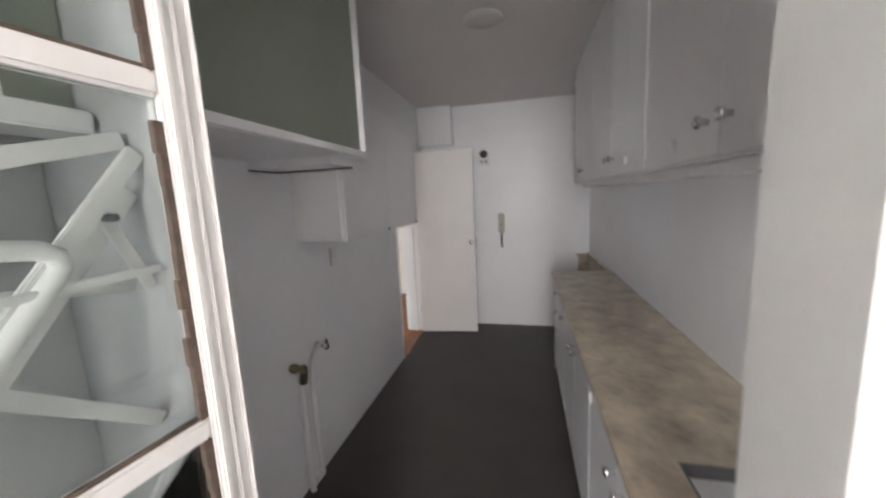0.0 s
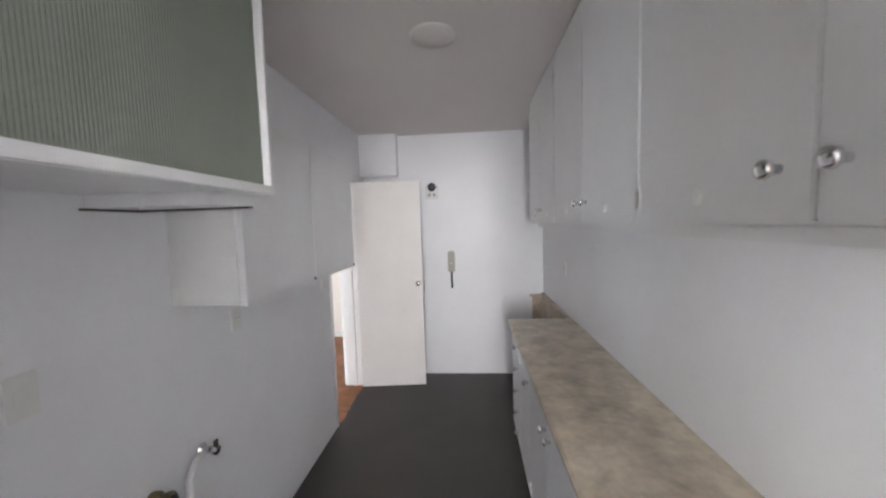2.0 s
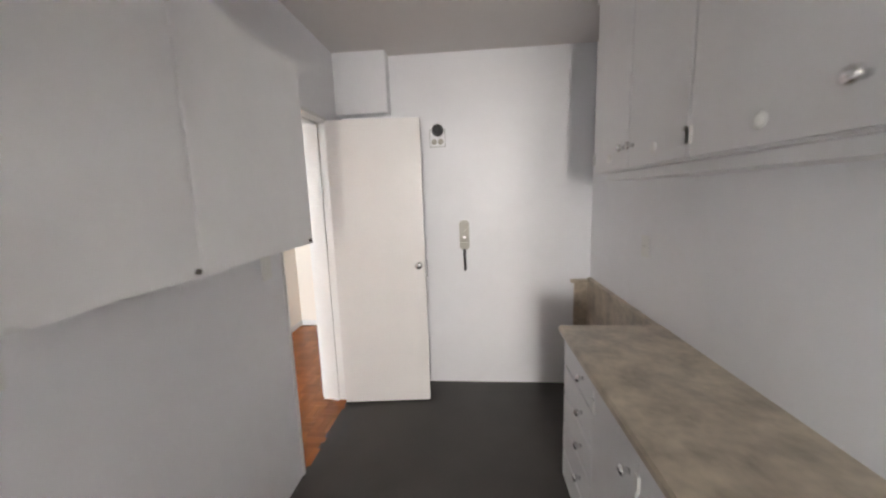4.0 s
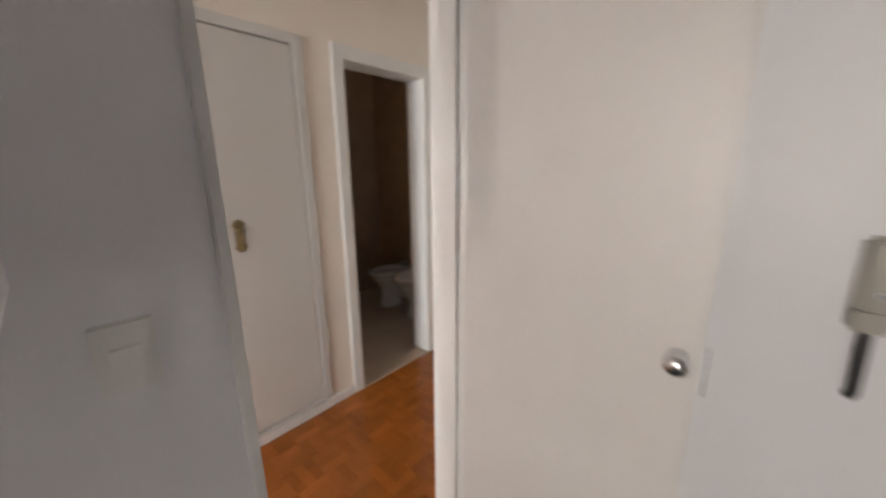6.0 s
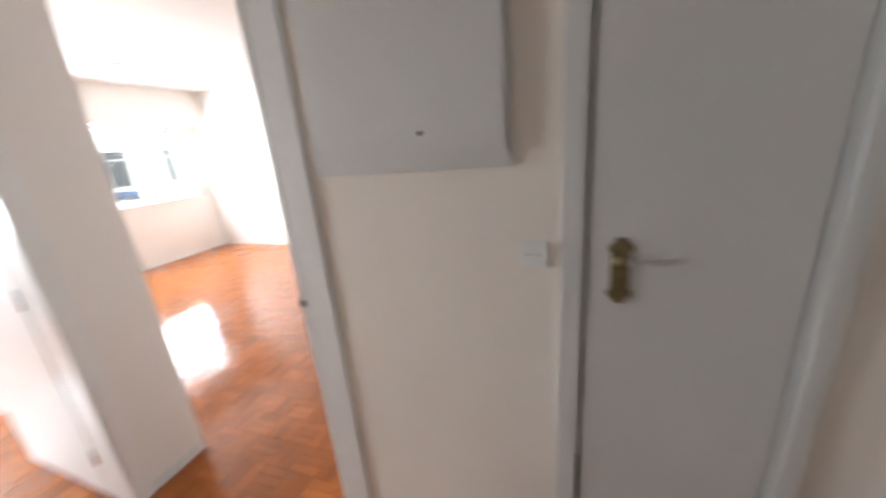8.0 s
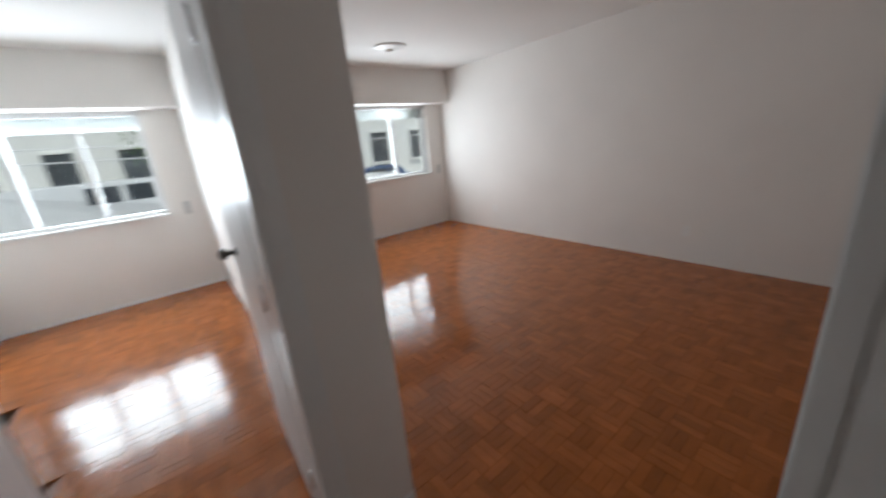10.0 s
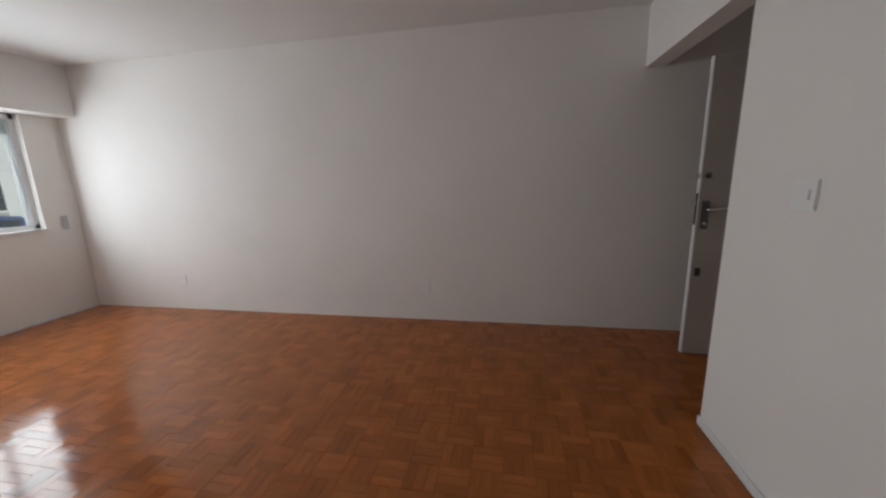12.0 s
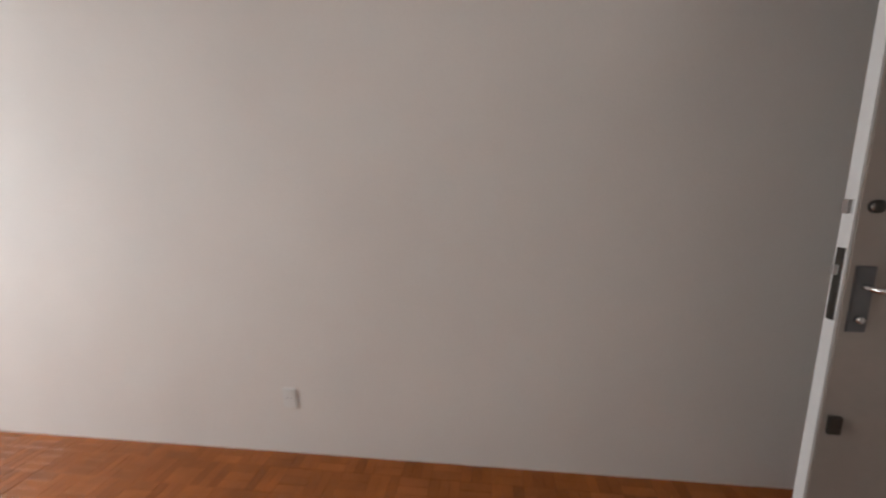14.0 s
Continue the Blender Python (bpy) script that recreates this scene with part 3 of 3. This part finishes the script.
boxes("seal", [(0.47, 0.88, 2.866, 2.888, 1.729, 1.735), (0.469, 0.492, 2.70, 2.866, 1.729, 1.735)], DARKMETAL, hd, "dark rubber edge")
lc = thing("wall_cabinet", "white wall cabinet with flush doors beside the hall doorway", "cabinet")
boxes("body", [(0.47, 0.74, 3.0, 4.24, 1.375, 2.10)], CABW, lc)
boxes("end_panel", [(0.455, 0.735, 2.992, 3.0, 1.38, 2.10)], GLOSS, lc)
for a, b, k in ((3.0, 3.60, 3.58), (3.60, 4.24, 4.21)):
    d = boxes("door", [(0.74, 0.76, a + 0.002, b - 0.002, 1.37, 2.10)], CABW, lc, bevel=0.002)
    turned("catch", [(0.008, 0), (0.008, 0.008), (0.003, 0.01)], (0.76, k, 1.385), (1, 0, 0), DARKMETAL, d)

# water pipes and valves
wp = thing("water_pipes", "white plastic water pipes with brass valves on the wall", "pipes")
tube("pipe", [(0.50, 2.86, 0.0), (0.50, 2.86, 0.66)], 0.017, PVC, wp)
tube("pipe", [(0.50, 2.96, 0.02), (0.50, 2.96, 0.70), (0.50, 3.0, 0.75), (0.50, 3.04, 0.757)], 0.014, PVC, wp)
tube("crosspipe", [(0.50, 2.86, 0.03), (0.50, 2.96, 0.03)], 0.016, PVC, wp)
v = turned("valve", [(0.02, 0), (0.024, 0.01), (0.024, 0.03), (0.014, 0.035), (0.014, 0.06), (0.02, 0.062), (0.02, 0.075)], (0.47, 2.83, 0.735), (1, 0, 0), BRASS, wp, "brass valve")
tube("elbow", [(0.53, 2.83, 0.735), (0.53, 2.845, 0.73), (0.52, 2.86, 0.70), (0.51, 2.86, 0.64)], 0.021, DARKMETAL, v)
v = turned("valve", [(0.026, 0), (0.026, 0.004), (0.014, 0.008), (0.014, 0.05), (0.02, 0.052), (0.02, 0.07)], (0.47, 3.065, 0.757), (1, 0, 0), CHROME, wp, "chrome valve")
boxes("lever", [(0.53, 0.54, 3.055, 3.075, 0.76, 0.80)], DARKMETAL, v, bevel=0.002)

# ---- laundry doorway: frame, glazed door, drying rack ----
trim("laundry_door_frame", [(1.113, 1.135, 1.823, 1.84, 0, 2.25), (1.92, 1.96, 1.67, 1.83, 0, 2.25), (1.135, 1.92, 1.67, 1.83, 2.20, 2.25)], label="white enamelled frame of the laundry door", bevel=0.006)
trim("laundry_casing", [(1.94, 2.02, 1.655, 1.68, 0, 2.32), (1.11, 2.02, 1.655, 1.68, 2.23, 2.32)], label="moulded white casing of the laundry door", bevel=0.006)
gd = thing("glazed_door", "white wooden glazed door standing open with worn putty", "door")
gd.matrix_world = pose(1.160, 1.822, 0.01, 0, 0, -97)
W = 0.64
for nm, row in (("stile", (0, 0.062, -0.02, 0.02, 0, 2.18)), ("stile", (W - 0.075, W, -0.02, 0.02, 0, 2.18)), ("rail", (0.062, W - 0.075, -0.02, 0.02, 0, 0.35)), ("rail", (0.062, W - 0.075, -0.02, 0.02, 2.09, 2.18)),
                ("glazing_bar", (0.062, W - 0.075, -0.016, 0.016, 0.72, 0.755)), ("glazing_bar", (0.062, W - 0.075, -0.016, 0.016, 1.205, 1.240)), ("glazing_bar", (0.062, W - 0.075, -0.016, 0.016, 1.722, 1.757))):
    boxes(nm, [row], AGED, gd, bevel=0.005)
rng0 = random.Random(7)
for a, b in ((0.35, 0.72), (0.755, 1.205), (1.240, 1.722), (1.757, 2.09)):
    g = boxes("pane", [(0.062, W - 0.075, -0.003, 0.003, a, b)], GLASS, gd)
    g.visible_shadow = False
    for k in range(int((b - a) / 0.045)):
        za, wig = a + 0.045 * k, rng0.uniform(-0.0025, 0.0035)
        boxes("putty", [(0.062, 0.074 + wig, 0.003, 0.014, za, min(za + 0.045, b))], PUTTY, gd, bevel=0.001)
    boxes("putty", [(0.076, W - 0.083, 0.003, 0.010, a, a + 0.006)], PUTTY, gd)
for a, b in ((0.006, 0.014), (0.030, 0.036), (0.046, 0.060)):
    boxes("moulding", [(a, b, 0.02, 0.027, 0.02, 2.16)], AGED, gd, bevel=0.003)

# Added, unseen opening: laundry light grazes the kitchen's east wall through it.
for nm, a, b in (("window_4", 2.06, 2.33),):
    w = structure(new(nm), "added narrow white-framed opening in the partition that lets light onto the east wall", "window")
    boxes("frame", [(a, a + 0.02, 1.72, 1.78, 1.0, 2.45), (b - 0.02, b, 1.72, 1.78, 1.0, 2.45), (a + 0.02, b - 0.02, 1.72, 1.78, 1.0, 1.02), (a + 0.02, b - 0.02, 1.72, 1.78, 2.43, 2.45)], GLOSS, w)
    boxes("pane", [(a + 0.02, b - 0.02, 1.747, 1.753, 1.02, 2.43)], GLASS, w).visible_shadow = False

rk = thing("folding_drying_rack", "white painted folding clothes rack hung on the laundry wall", "drying rack")
RX = 1.06


def flat_bar(name, a, b, w, depth, x):
    """A flat bar in an upright plane across x: ends (y, z), its width and depth."""
    ay, az, by, bz = *a, *b
    n = math.hypot(by - ay, bz - az)
    bm = bmesh.new()
    box(bm, -depth / 2, depth / 2, -n / 2, n / 2, -w / 2, w / 2, pose(x, (ay + by) / 2, (az + bz) / 2, math.degrees(math.atan2(bz - az, by - ay)), 0, 0))
    return part(name, bm, RACK, rk, bevel=0.002)


for nm, a, b, w, d, x in (("rail", (1.48, 1.60), (1.783, 1.687), 0.026, 0.016, RX - 0.012), ("arm", (1.783, 1.668), (1.50, 1.315), 0.026, 0.010, RX + 0.014),
                          ("arm", (1.783, 1.610), (1.48, 1.235), 0.028, 0.010, RX - 0.012), ("strut", (1.728, 1.582), (1.783, 1.455), 0.020, 0.006, RX + 0.002),
                          ("crossbar", (1.46, 1.480), (1.785, 1.486), 0.012, 0.010, RX + 0.024), ("crossbar", (1.60, 1.485), (1.777, 1.456), 0.014, 0.012, RX - 0.026),
                          ("rail", (1.48, 1.462), (1.785, 1.217), 0.024, 0.016, RX - 0.030), ("leg", (1.66, 1.02), (1.785, 1.16), 0.026, 0.010, RX)):
    flat_bar(nm, a, b, w, d, x)
tube("bracket", [(RX + 0.02, 1.46, 1.560), (RX + 0.02, 1.645, 1.536), (RX + 0.02, 1.662, 1.527), (RX + 0.02, 1.664, 1.510), (RX + 0.02, 1.65, 1.49), (RX + 0.02, 1.52, 1.33)], 0.013, RACK, rk, "bent white tube")
bm = bmesh.new()
rod(bm, (RX - 0.02, 1.733, 1.570), (RX + 0.026, 1.733, 1.570), 0.006, seg=10)
part("rivet", bm, STEEL, rk, smooth=True)
lw = structure(new("laundry_window"), "white framed window with greenish glass in the laundry corner", "window")
boxes("sill", [(0.90, 1.0, 1.35, 1.788, 1.70, 1.735)], GLOSS, lw, bevel=0.004)
boxes("frame", [(0.94, 0.98, 1.675, 1.70, 1.735, 2.30), (0.94, 0.98, 1.70, 1.788, 2.27, 2.30), (0.945, 0.975, 1.70, 1.788, 1.92, 1.945)], GLOSS, lw, bevel=0.003)
boxes("pane", [(0.955, 0.961, 1.70, 1.788, 1.735, 2.27)], REED, lw, "greenish patterned glass")
boxes("board", [(0.945, 0.97, 1.35, 1.675, 1.735, 2.30)], RACK, lw, bevel=0.003)

# ---- windows ----
def window(name, x0, x1, z0, z1, mull, label):
    root = structure(new(name), label, "window")
    y = -1.14
    boxes("frame", [(x0, x1, y - 0.03, y + 0.03, z0, z0 + 0.04), (x0, x1, y - 0.03, y + 0.03, z1 - 0.05, z1), (x0, x0 + 0.04, y - 0.03, y + 0.03, z0, z1), (x1 - 0.04, x1, y - 0.03, y + 0.03, z0, z1)], ALU, root)
    for m in mull:
        boxes("mullion", [(m - 0.022, m + 0.022, y - 0.025, y + 0.025, z0 + 0.04, z1 - 0.05)], ALU, root)
    edges = [x0 + 0.04, *mull, x1 - 0.04]
    for a, b in zip(edges, edges[1:]):
        g = boxes("pane", [(a + 0.02, b - 0.02, y - 0.003, y + 0.003, z0 + 0.04, z1 - 0.05)], GLASS, root)
        g.visible_shadow = False
    boxes("sill", [(x0 - 0.02, x1 + 0.02, -1.15, -1.01, z0 - 0.03, z0)], GLOSS, root, bevel=0.004)
    for i in range(4):
        boxes("shutter_slat", [(x0, x1, y - 0.085, y - 0.070, z1 - 0.055 - 0.045 * i, z1 - 0.014 - 0.045 * i)], ALU, root, bevel=0.004)
    return root


window("window_1", -4.33, -2.03, 0.96, 2.10, (-3.66, -2.86), "wide white aluminium sliding window with a raised shutter")
window("window_2", -0.446, 1.12, 0.96, 2.10, (0.10, 0.64), "wide white aluminium sliding window with a raised shutter")
window3 = structure(new("window_3"), "white framed laundry window", "window")
boxes("frame", [(1.32, 2.28, -1.19, -1.15, 1.0, 1.05), (1.32, 2.28, -1.19, -1.15, 2.35, 2.4), (1.32, 1.37, -1.19, -1.15, 1.05, 2.35), (2.23, 2.28, -1.19, -1.15, 1.05, 2.35), (1.78, 1.82, -1.19, -1.15, 1.05, 2.35)], ALU, window3)

# ---- bathroom ----
def pan(name, label, x, y, cover):
    root = thing(name, label, "toilet" if cover else "bidet")
    turned("pedestal", [(0.105, 0), (0.10, 0.03), (0.085, 0.12), (0.095, 0.22), (0.15, 0.31), (0.175, 0.37)], (x, y, -0.006), (0, 0, 1), CERAMIC, root, seg=28, sy=1.25)
    if cover:
        turned("bowl", [(0.165, 0.36), (0.19, 0.385), (0.19, 0.40)], (x, y, 0), (0, 0, 1), CERAMIC, root, seg=28, sy=1.3)
        turned("lid", [(0.19, 0.402), (0.195, 0.412), (0.18, 0.428), (0.05, 0.432)], (x, y, 0), (0, 0, 1), PLASTIC, root, seg=28, sy=1.3)
        boxes("cistern", [(x - 0.19, x + 0.19, y + 0.24, 7.15, 0.40, 0.76)], CERAMIC, root, bevel=0.02)
        boxes("cistern_lid", [(x - 0.2, x + 0.2, y + 0.23, 7.15, 0.762, 0.80)], CERAMIC, root, bevel=0.01)
    else:
        turned("bowl", [(0.165, 0.36), (0.19, 0.385), (0.19, 0.40), (0.155, 0.402), (0.13, 0.33), (0.05, 0.28)], (x, y, 0), (0, 0, 1), CERAMIC, root, seg=28, sy=1.3)
        turned("tap", [(0.02, 0.40), (0.018, 0.45), (0.025, 0.455), (0.025, 0.48)], (x, y + 0.22, 0), (0, 0, 1), CHROME, root)
        boxes("back", [(x - 0.15, x + 0.15, y + 0.19, 7.15, 0.0, 0.395)], CERAMIC, root, bevel=0.02)
    return root


pan("toilet", "white ceramic toilet with a closed lid and cistern", -1.27, 6.80, True)
pan("bidet", "white ceramic bidet beside the toilet", -1.70, 6.80, False)
fd = thing("floor_drain", "small dark floor drain in the bathroom tiles", "drain")
boxes("grate", [(-1.62, -1.52, 6.10, 6.20, -0.006, 0.0)], DARKMETAL, fd, bevel=0.001)

# ---- outside ----
GRASS = mat("asphalt", (0.06, 0.06, 0.062), 0.9, var=0.2, scale=1, fine=40, bump=0.1)
PAVE = mat("pavement_concrete", (0.36, 0.35, 0.33), 0.85, var=0.12, scale=1, fine=20, bump=0.1)
FAC1 = mat("pale_render", (0.84, 0.83, 0.78), 0.85, var=0.06, scale=0.6, fine=8, bump=0.1)
FAC2 = mat("grey_render", (0.60, 0.59, 0.56), 0.85, var=0.08, scale=0.6, fine=8, bump=0.1)
BRICKW = mat("red_brick_wall", (0.34, 0.13, 0.08), 0.85, var=0.15, scale=3, fine=12, bump=0.2)
DGLASS = mat("dark_window_glass", (0.05, 0.06, 0.07), 0.08, var=0.1, bump=0)
CARW = mat("white_car_paint", (0.75, 0.75, 0.74), 0.2, var=0.02, bump=0, coat=0.5)
CARB = mat("blue_car_paint", (0.06, 0.10, 0.2), 0.2, var=0.02, bump=0, coat=0.5)
BARK = mat("bark", (0.11, 0.08, 0.06), 0.9, var=0.25, scale=8, fine=40, bump=0.4)
LEAFM = mat("leaves", (0.10, 0.17, 0.045), 0.6, var=0.2, scale=2, fine=20, bump=0.0, island=0.35)
structure(boxes("ground", [(-300, 300, -300, 60, -1.4, -0.9)], PAVE), "pale concrete ground around the buildings", "ground")
structure(boxes("road", [(-300, 300, -13.0, -6.0, -0.9, -0.88)], GRASS), "grey asphalt street", "road")
structure(boxes("pavement", [(-300, 300, -15.5, -13.0, -0.9, -0.74)], PAVE), "raised concrete pavement with a kerb", "pavement")
structure(boxes("building_base", [(-4.80, 2.51, -1.30, 7.19, -0.9, -0.13)], FAC2), "rendered base of the building", "wall")


def house(x0, x1, h, material, cols, label):
    root = thing("house", label, "building")
    y = -15.5
    holes = [(x0 + (x1 - x0) * (i + 0.3) / cols, x0 + (x1 - x0) * (i + 0.7) / cols, z, z + 1.7) for i in range(cols) for z in (0.6, 3.7)]
    boxes("wall", [(x0, x1, y - 6, y, -0.74, h)], material, root)
    for a, b, c, d in holes:
        w = boxes("window", [(a, b, y, y + 0.03, c, d)], DGLASS, root)
        boxes("frame", [(a - 0.08, a, y, y + 0.08, c - 0.08, d + 0.08), (b, b + 0.08, y, y + 0.08, c - 0.08, d + 0.08), (a, b, y, y + 0.08, d, d + 0.08), (a - 0.05, b + 0.05, y, y + 0.14, c - 0.1, c)], FAC1, w)
    boxes("roof", [(x0 - 0.15, x1 + 0.15, y - 6.2, y + 0.3, h, h + 0.25)], FAC2, root)
    return root


house(-1.0, 12, 7, FAC1, 6, "pale rendered two-storey house across the street")
house(-9.5, -1.4, 8, FAC2, 3, "grey rendered two-storey house across the street")
house(-24, -10, 6.5, FAC1, 5, "pale rendered two-storey house across the street")
gw = thing("garden_wall", "low red brick garden wall across the street", "wall")
boxes("masonry", [(-6, -1.5, -14.6, -14.3, -0.74, 0.3)], BRICKW, gw)
boxes("coping", [(-6.05, -1.45, -14.66, -14.24, 0.3, 0.38)], FAC1, gw)


def car(label, x, y, paint, length=4.2, height=1.45, van=False):
    root = thing("parked_van" if van else "parked_car", label, "van" if van else "car")
    root.matrix_world = pose(x, y, -0.88)
    hl, w = length / 2, 0.85
    bm = bmesh.new()
    prof = [(-hl, 0.3), (-hl, 0.8), (-hl + 0.15, height * 0.62), (-hl * 0.5, height * 0.66), (-hl * 0.25, height), (hl * 0.6, height), (hl * 0.92, height * 0.64), (hl, height * 0.58), (hl, 0.3)] if not van else \
           [(-hl, 0.3), (-hl, height * 0.5), (-hl + 0.3, height * 0.56), (-hl + 0.75, height), (hl, height), (hl, 0.3)]
    for sgn in (-1, 1):
        bm.faces.new([bm.verts.new((px, sgn * (w if pz < height * 0.68 else w - 0.12), pz)) for px, pz in (prof if sgn < 0 else prof[::-1])])
    bm.verts.ensure_lookup_table()
    n = len(prof)
    for i in range(n):
        j = (i + 1) % n
        bm.faces.new((bm.verts[i], bm.verts[2 * n - 1 - i], bm.verts[2 * n - 1 - j], bm.verts[j]))
    bmesh.ops.recalc_face_normals(bm, faces=bm.faces[:])
    part("body", bm, paint, root, bevel=0.03)
    for a, b in (((-hl * 0.22, 0.0), (0.1, hl * 0.55)) if not van else ((-hl * 0.62, -hl * 0.35), (-hl * 0.28, 0.1))):
        for sgn in (-1, 1):
            boxes("side_window", [(a, b, sgn * (w - 0.07) - 0.01, sgn * (w - 0.07) + 0.035 * sgn, height * 0.70, height * 0.93)], DGLASS, root)
    for wx in (-hl * 0.62, hl * 0.62):
        for sgn in (-1, 1):
            wh = turned("wheel", [(0.31, -0.1), (0.33, -0.06), (0.33, 0.06), (0.31, 0.1)], (wx, sgn * 0.78, 0.33), (0, 1, 0), BLACK, root)
            turned("rim", [(0.19, -0.11), (0.2, 0), (0.19, 0.11)], (wx, sgn * 0.78, 0.33), (0, 1, 0), STEEL, wh)
    for ly in (-0.6, 0.6):
        boxes("headlight", [(-hl - 0.02, -hl + 0.02, ly - 0.15, ly + 0.15, 0.6, 0.74)], CHROME, root)
    return root


car("white van parked across the street", 1.2, -11.2, CARW, 4.8, 2.1, True)
car("dark blue car parked across the street", -9.4, -12.0, CARB)
car("white car parked at the near kerb", -6.6, -7.4, CARW)

tr = thing("street_tree", "leafy green tree on the pavement across the street", "tree")
bm = bmesh.new()
base = (-2.6, -13.9, -0.74)
rod(bm, base, (-2.5, -13.9, 1.4), 0.16, 0.11)
rng = random.Random(4)
tips = []
for i in range(9):
    a = i * 0.7 + rng.random() * 0.3
    tip = (-2.5 + 1.5 * math.cos(a), -13.9 + 1.3 * math.sin(a), 2.0 + rng.random() * 2.0)
    rod(bm, (-2.5, -13.9, 1.2 + 0.1 * (i % 3)), tip, 0.06, 0.015, 8)
    tips.append(tip)
part("trunk", bm, BARK, tr)
vs, fs = [], []
for tip in tips:
    for k in range(260):
        c = Vector(tip) + Vector((rng.gauss(0, 0.5), rng.gauss(0, 0.5), rng.gauss(0, 0.4)))
        m = Euler((rng.random() * 6, rng.random() * 6, rng.random() * 6)).to_matrix()
        k0 = len(vs)
        for q in ((-0.09, 0, 0), (0, -0.045, 0.01), (0.09, 0, 0), (0, 0.045, 0.01)):
            vs.append(c + m @ Vector(q))
        fs.append((k0, k0 + 1, k0 + 2, k0 + 3))
me = bpy.data.meshes.new("crown")
me.from_pydata(vs, [], fs)
me.materials.append(LEAFM)
new("crown", me).parent = tr
line = thing("overhead_line", "overhead cables strung between two concrete street poles", "cables")
for px in (-20, 18):
    bm = bmesh.new()
    rod(bm, (px, -5.7, -0.9), (px, -5.7, 4.2), 0.14, 0.09)
    part("pole", bm, FAC2, line, smooth=True)
for i, z in enumerate((2.5, 2.1, 1.85)):
    y = -5.6 - 0.08 * i
    tube("wire", [(-20, y, z + 0.35), (-8, y, z - 0.1), (-2, y, z - 0.18), (6, y, z), (18, y, z + 0.4)], 0.012, PVC, line)

# ---- parquet blocks ----
S, T, GAP = 0.150, 0.050, 0.0004


def inside(x, y):
    if -4.70 < x < -0.92 and -1.09 < y < 4.80:
        return True
    if -4.70 < x < -3.35 and 4.75 < y < 5.88:
        return True
    if -0.97 < x < 0.28 and 3.0 < y < 7.10:
        return x > -0.81 or y < 4.20
    if 0.27 < x < 0.38 and 4.70 < y < 5.43:
        return True
    if -0.86 < x < 0.36 and -1.09 < y < 3.0:
        return True
    return (0.3 < x < 0.72 and -1.03 < y < 1.68) or (0.70 < x < 1.15 and -1.03 < y < 0.69)


floor_ob = bpy.data.objects["floor_parquet"]
bm = bmesh.new()
box(bm, -S / 2 + GAP, S / 2 - GAP, -T / 2 + GAP, T / 2 - GAP, -0.013, 0)
bmesh.ops.bevel(bm, geom=[e for e in bm.edges if all(v.co.z > -0.001 for v in e.verts)], offset=0.0007, segments=1, affect="EDGES")
block = bpy.data.meshes.new("parquet_block")
bm.to_mesh(block)
bm.free()
block.materials.append(PARQP)
block2 = block.copy()
block2.materials[0] = PARQP2
rng = random.Random(11)
cv, cf, ci, made = [], [], [], 0
vl = [v.co.copy() for v in block.vertices]
pl = [tuple(p.vertices) for p in block.polygons]
for i in range(int(6.6 / S)):
    for j in range(int(8.2 / S)):
        cx, cy = -4.70 + S * (i + 0.5), -1.10 + S * (j + 0.5)
        tilt = (rng.uniform(-0.5, 0.5), rng.uniform(-0.5, 0.5))
        for k in (-1, 0, 1):
            turn = (i + j) % 2
            x, y = (cx, cy + k * T) if turn else (cx + k * T, cy)
            if not inside(x, y):
                continue
            m = pose(x, y, rng.uniform(-0.0006, 0.0004), tilt[0], tilt[1], (0 if turn else 90) + (180 if rng.random() > 0.5 else 0))
            if made < 300 and -3.3 < x < -1.1 and 3.0 < y < 4.7:
                ob = new("parquet_block", block2 if turn else block)
                ob.matrix_world = m
                ob.parent = floor_ob
                made += 1
            else:
                k0 = len(cv)
                cv.extend(m @ v for v in vl)
                cf.extend(tuple(k0 + q for q in f) for f in pl)
                ci.extend([turn] * len(pl))
me = bpy.data.meshes.new("parquet_blocks")
me.from_pydata(cv, [], cf)
me.materials.append(PARQ)
me.materials.append(PARQ2)
me.polygons.foreach_set("material_index", ci)
pb = new("parquet_blocks", me)
pb.parent = floor_ob
tagged(pb, "varnished orange-brown parquet blocks laid in basket weave", kind="stuff")

# ---- the rooms west of the kitchen settle onto the doorway ----
bpy.context.view_layer.update()
for ob in [o for o in scene.objects if o.parent is None and o.type in ("MESH", "EMPTY")]:
    pts = [q.matrix_world @ Vector(c) for q in (ob, *ob.children_recursive) if q.type == "MESH" for c in q.bound_box]
    mid = sum(pts, Vector()) / len(pts)
    if (0.25 < mid.x < 2.6 and 0.75 < mid.y < 5.7) or (1.25 < mid.x < 2.6 and -1.4 < mid.y < 0.75):
        continue
    hall = (-2.0 < mid.x < 0.4 and mid.y > 4.0) or (mid.x > -3 and mid.y > 5.95)
    ob.location += Vector((-0.07, -0.10, 0)) if hall else Vector((0.08, -0.21, 0))
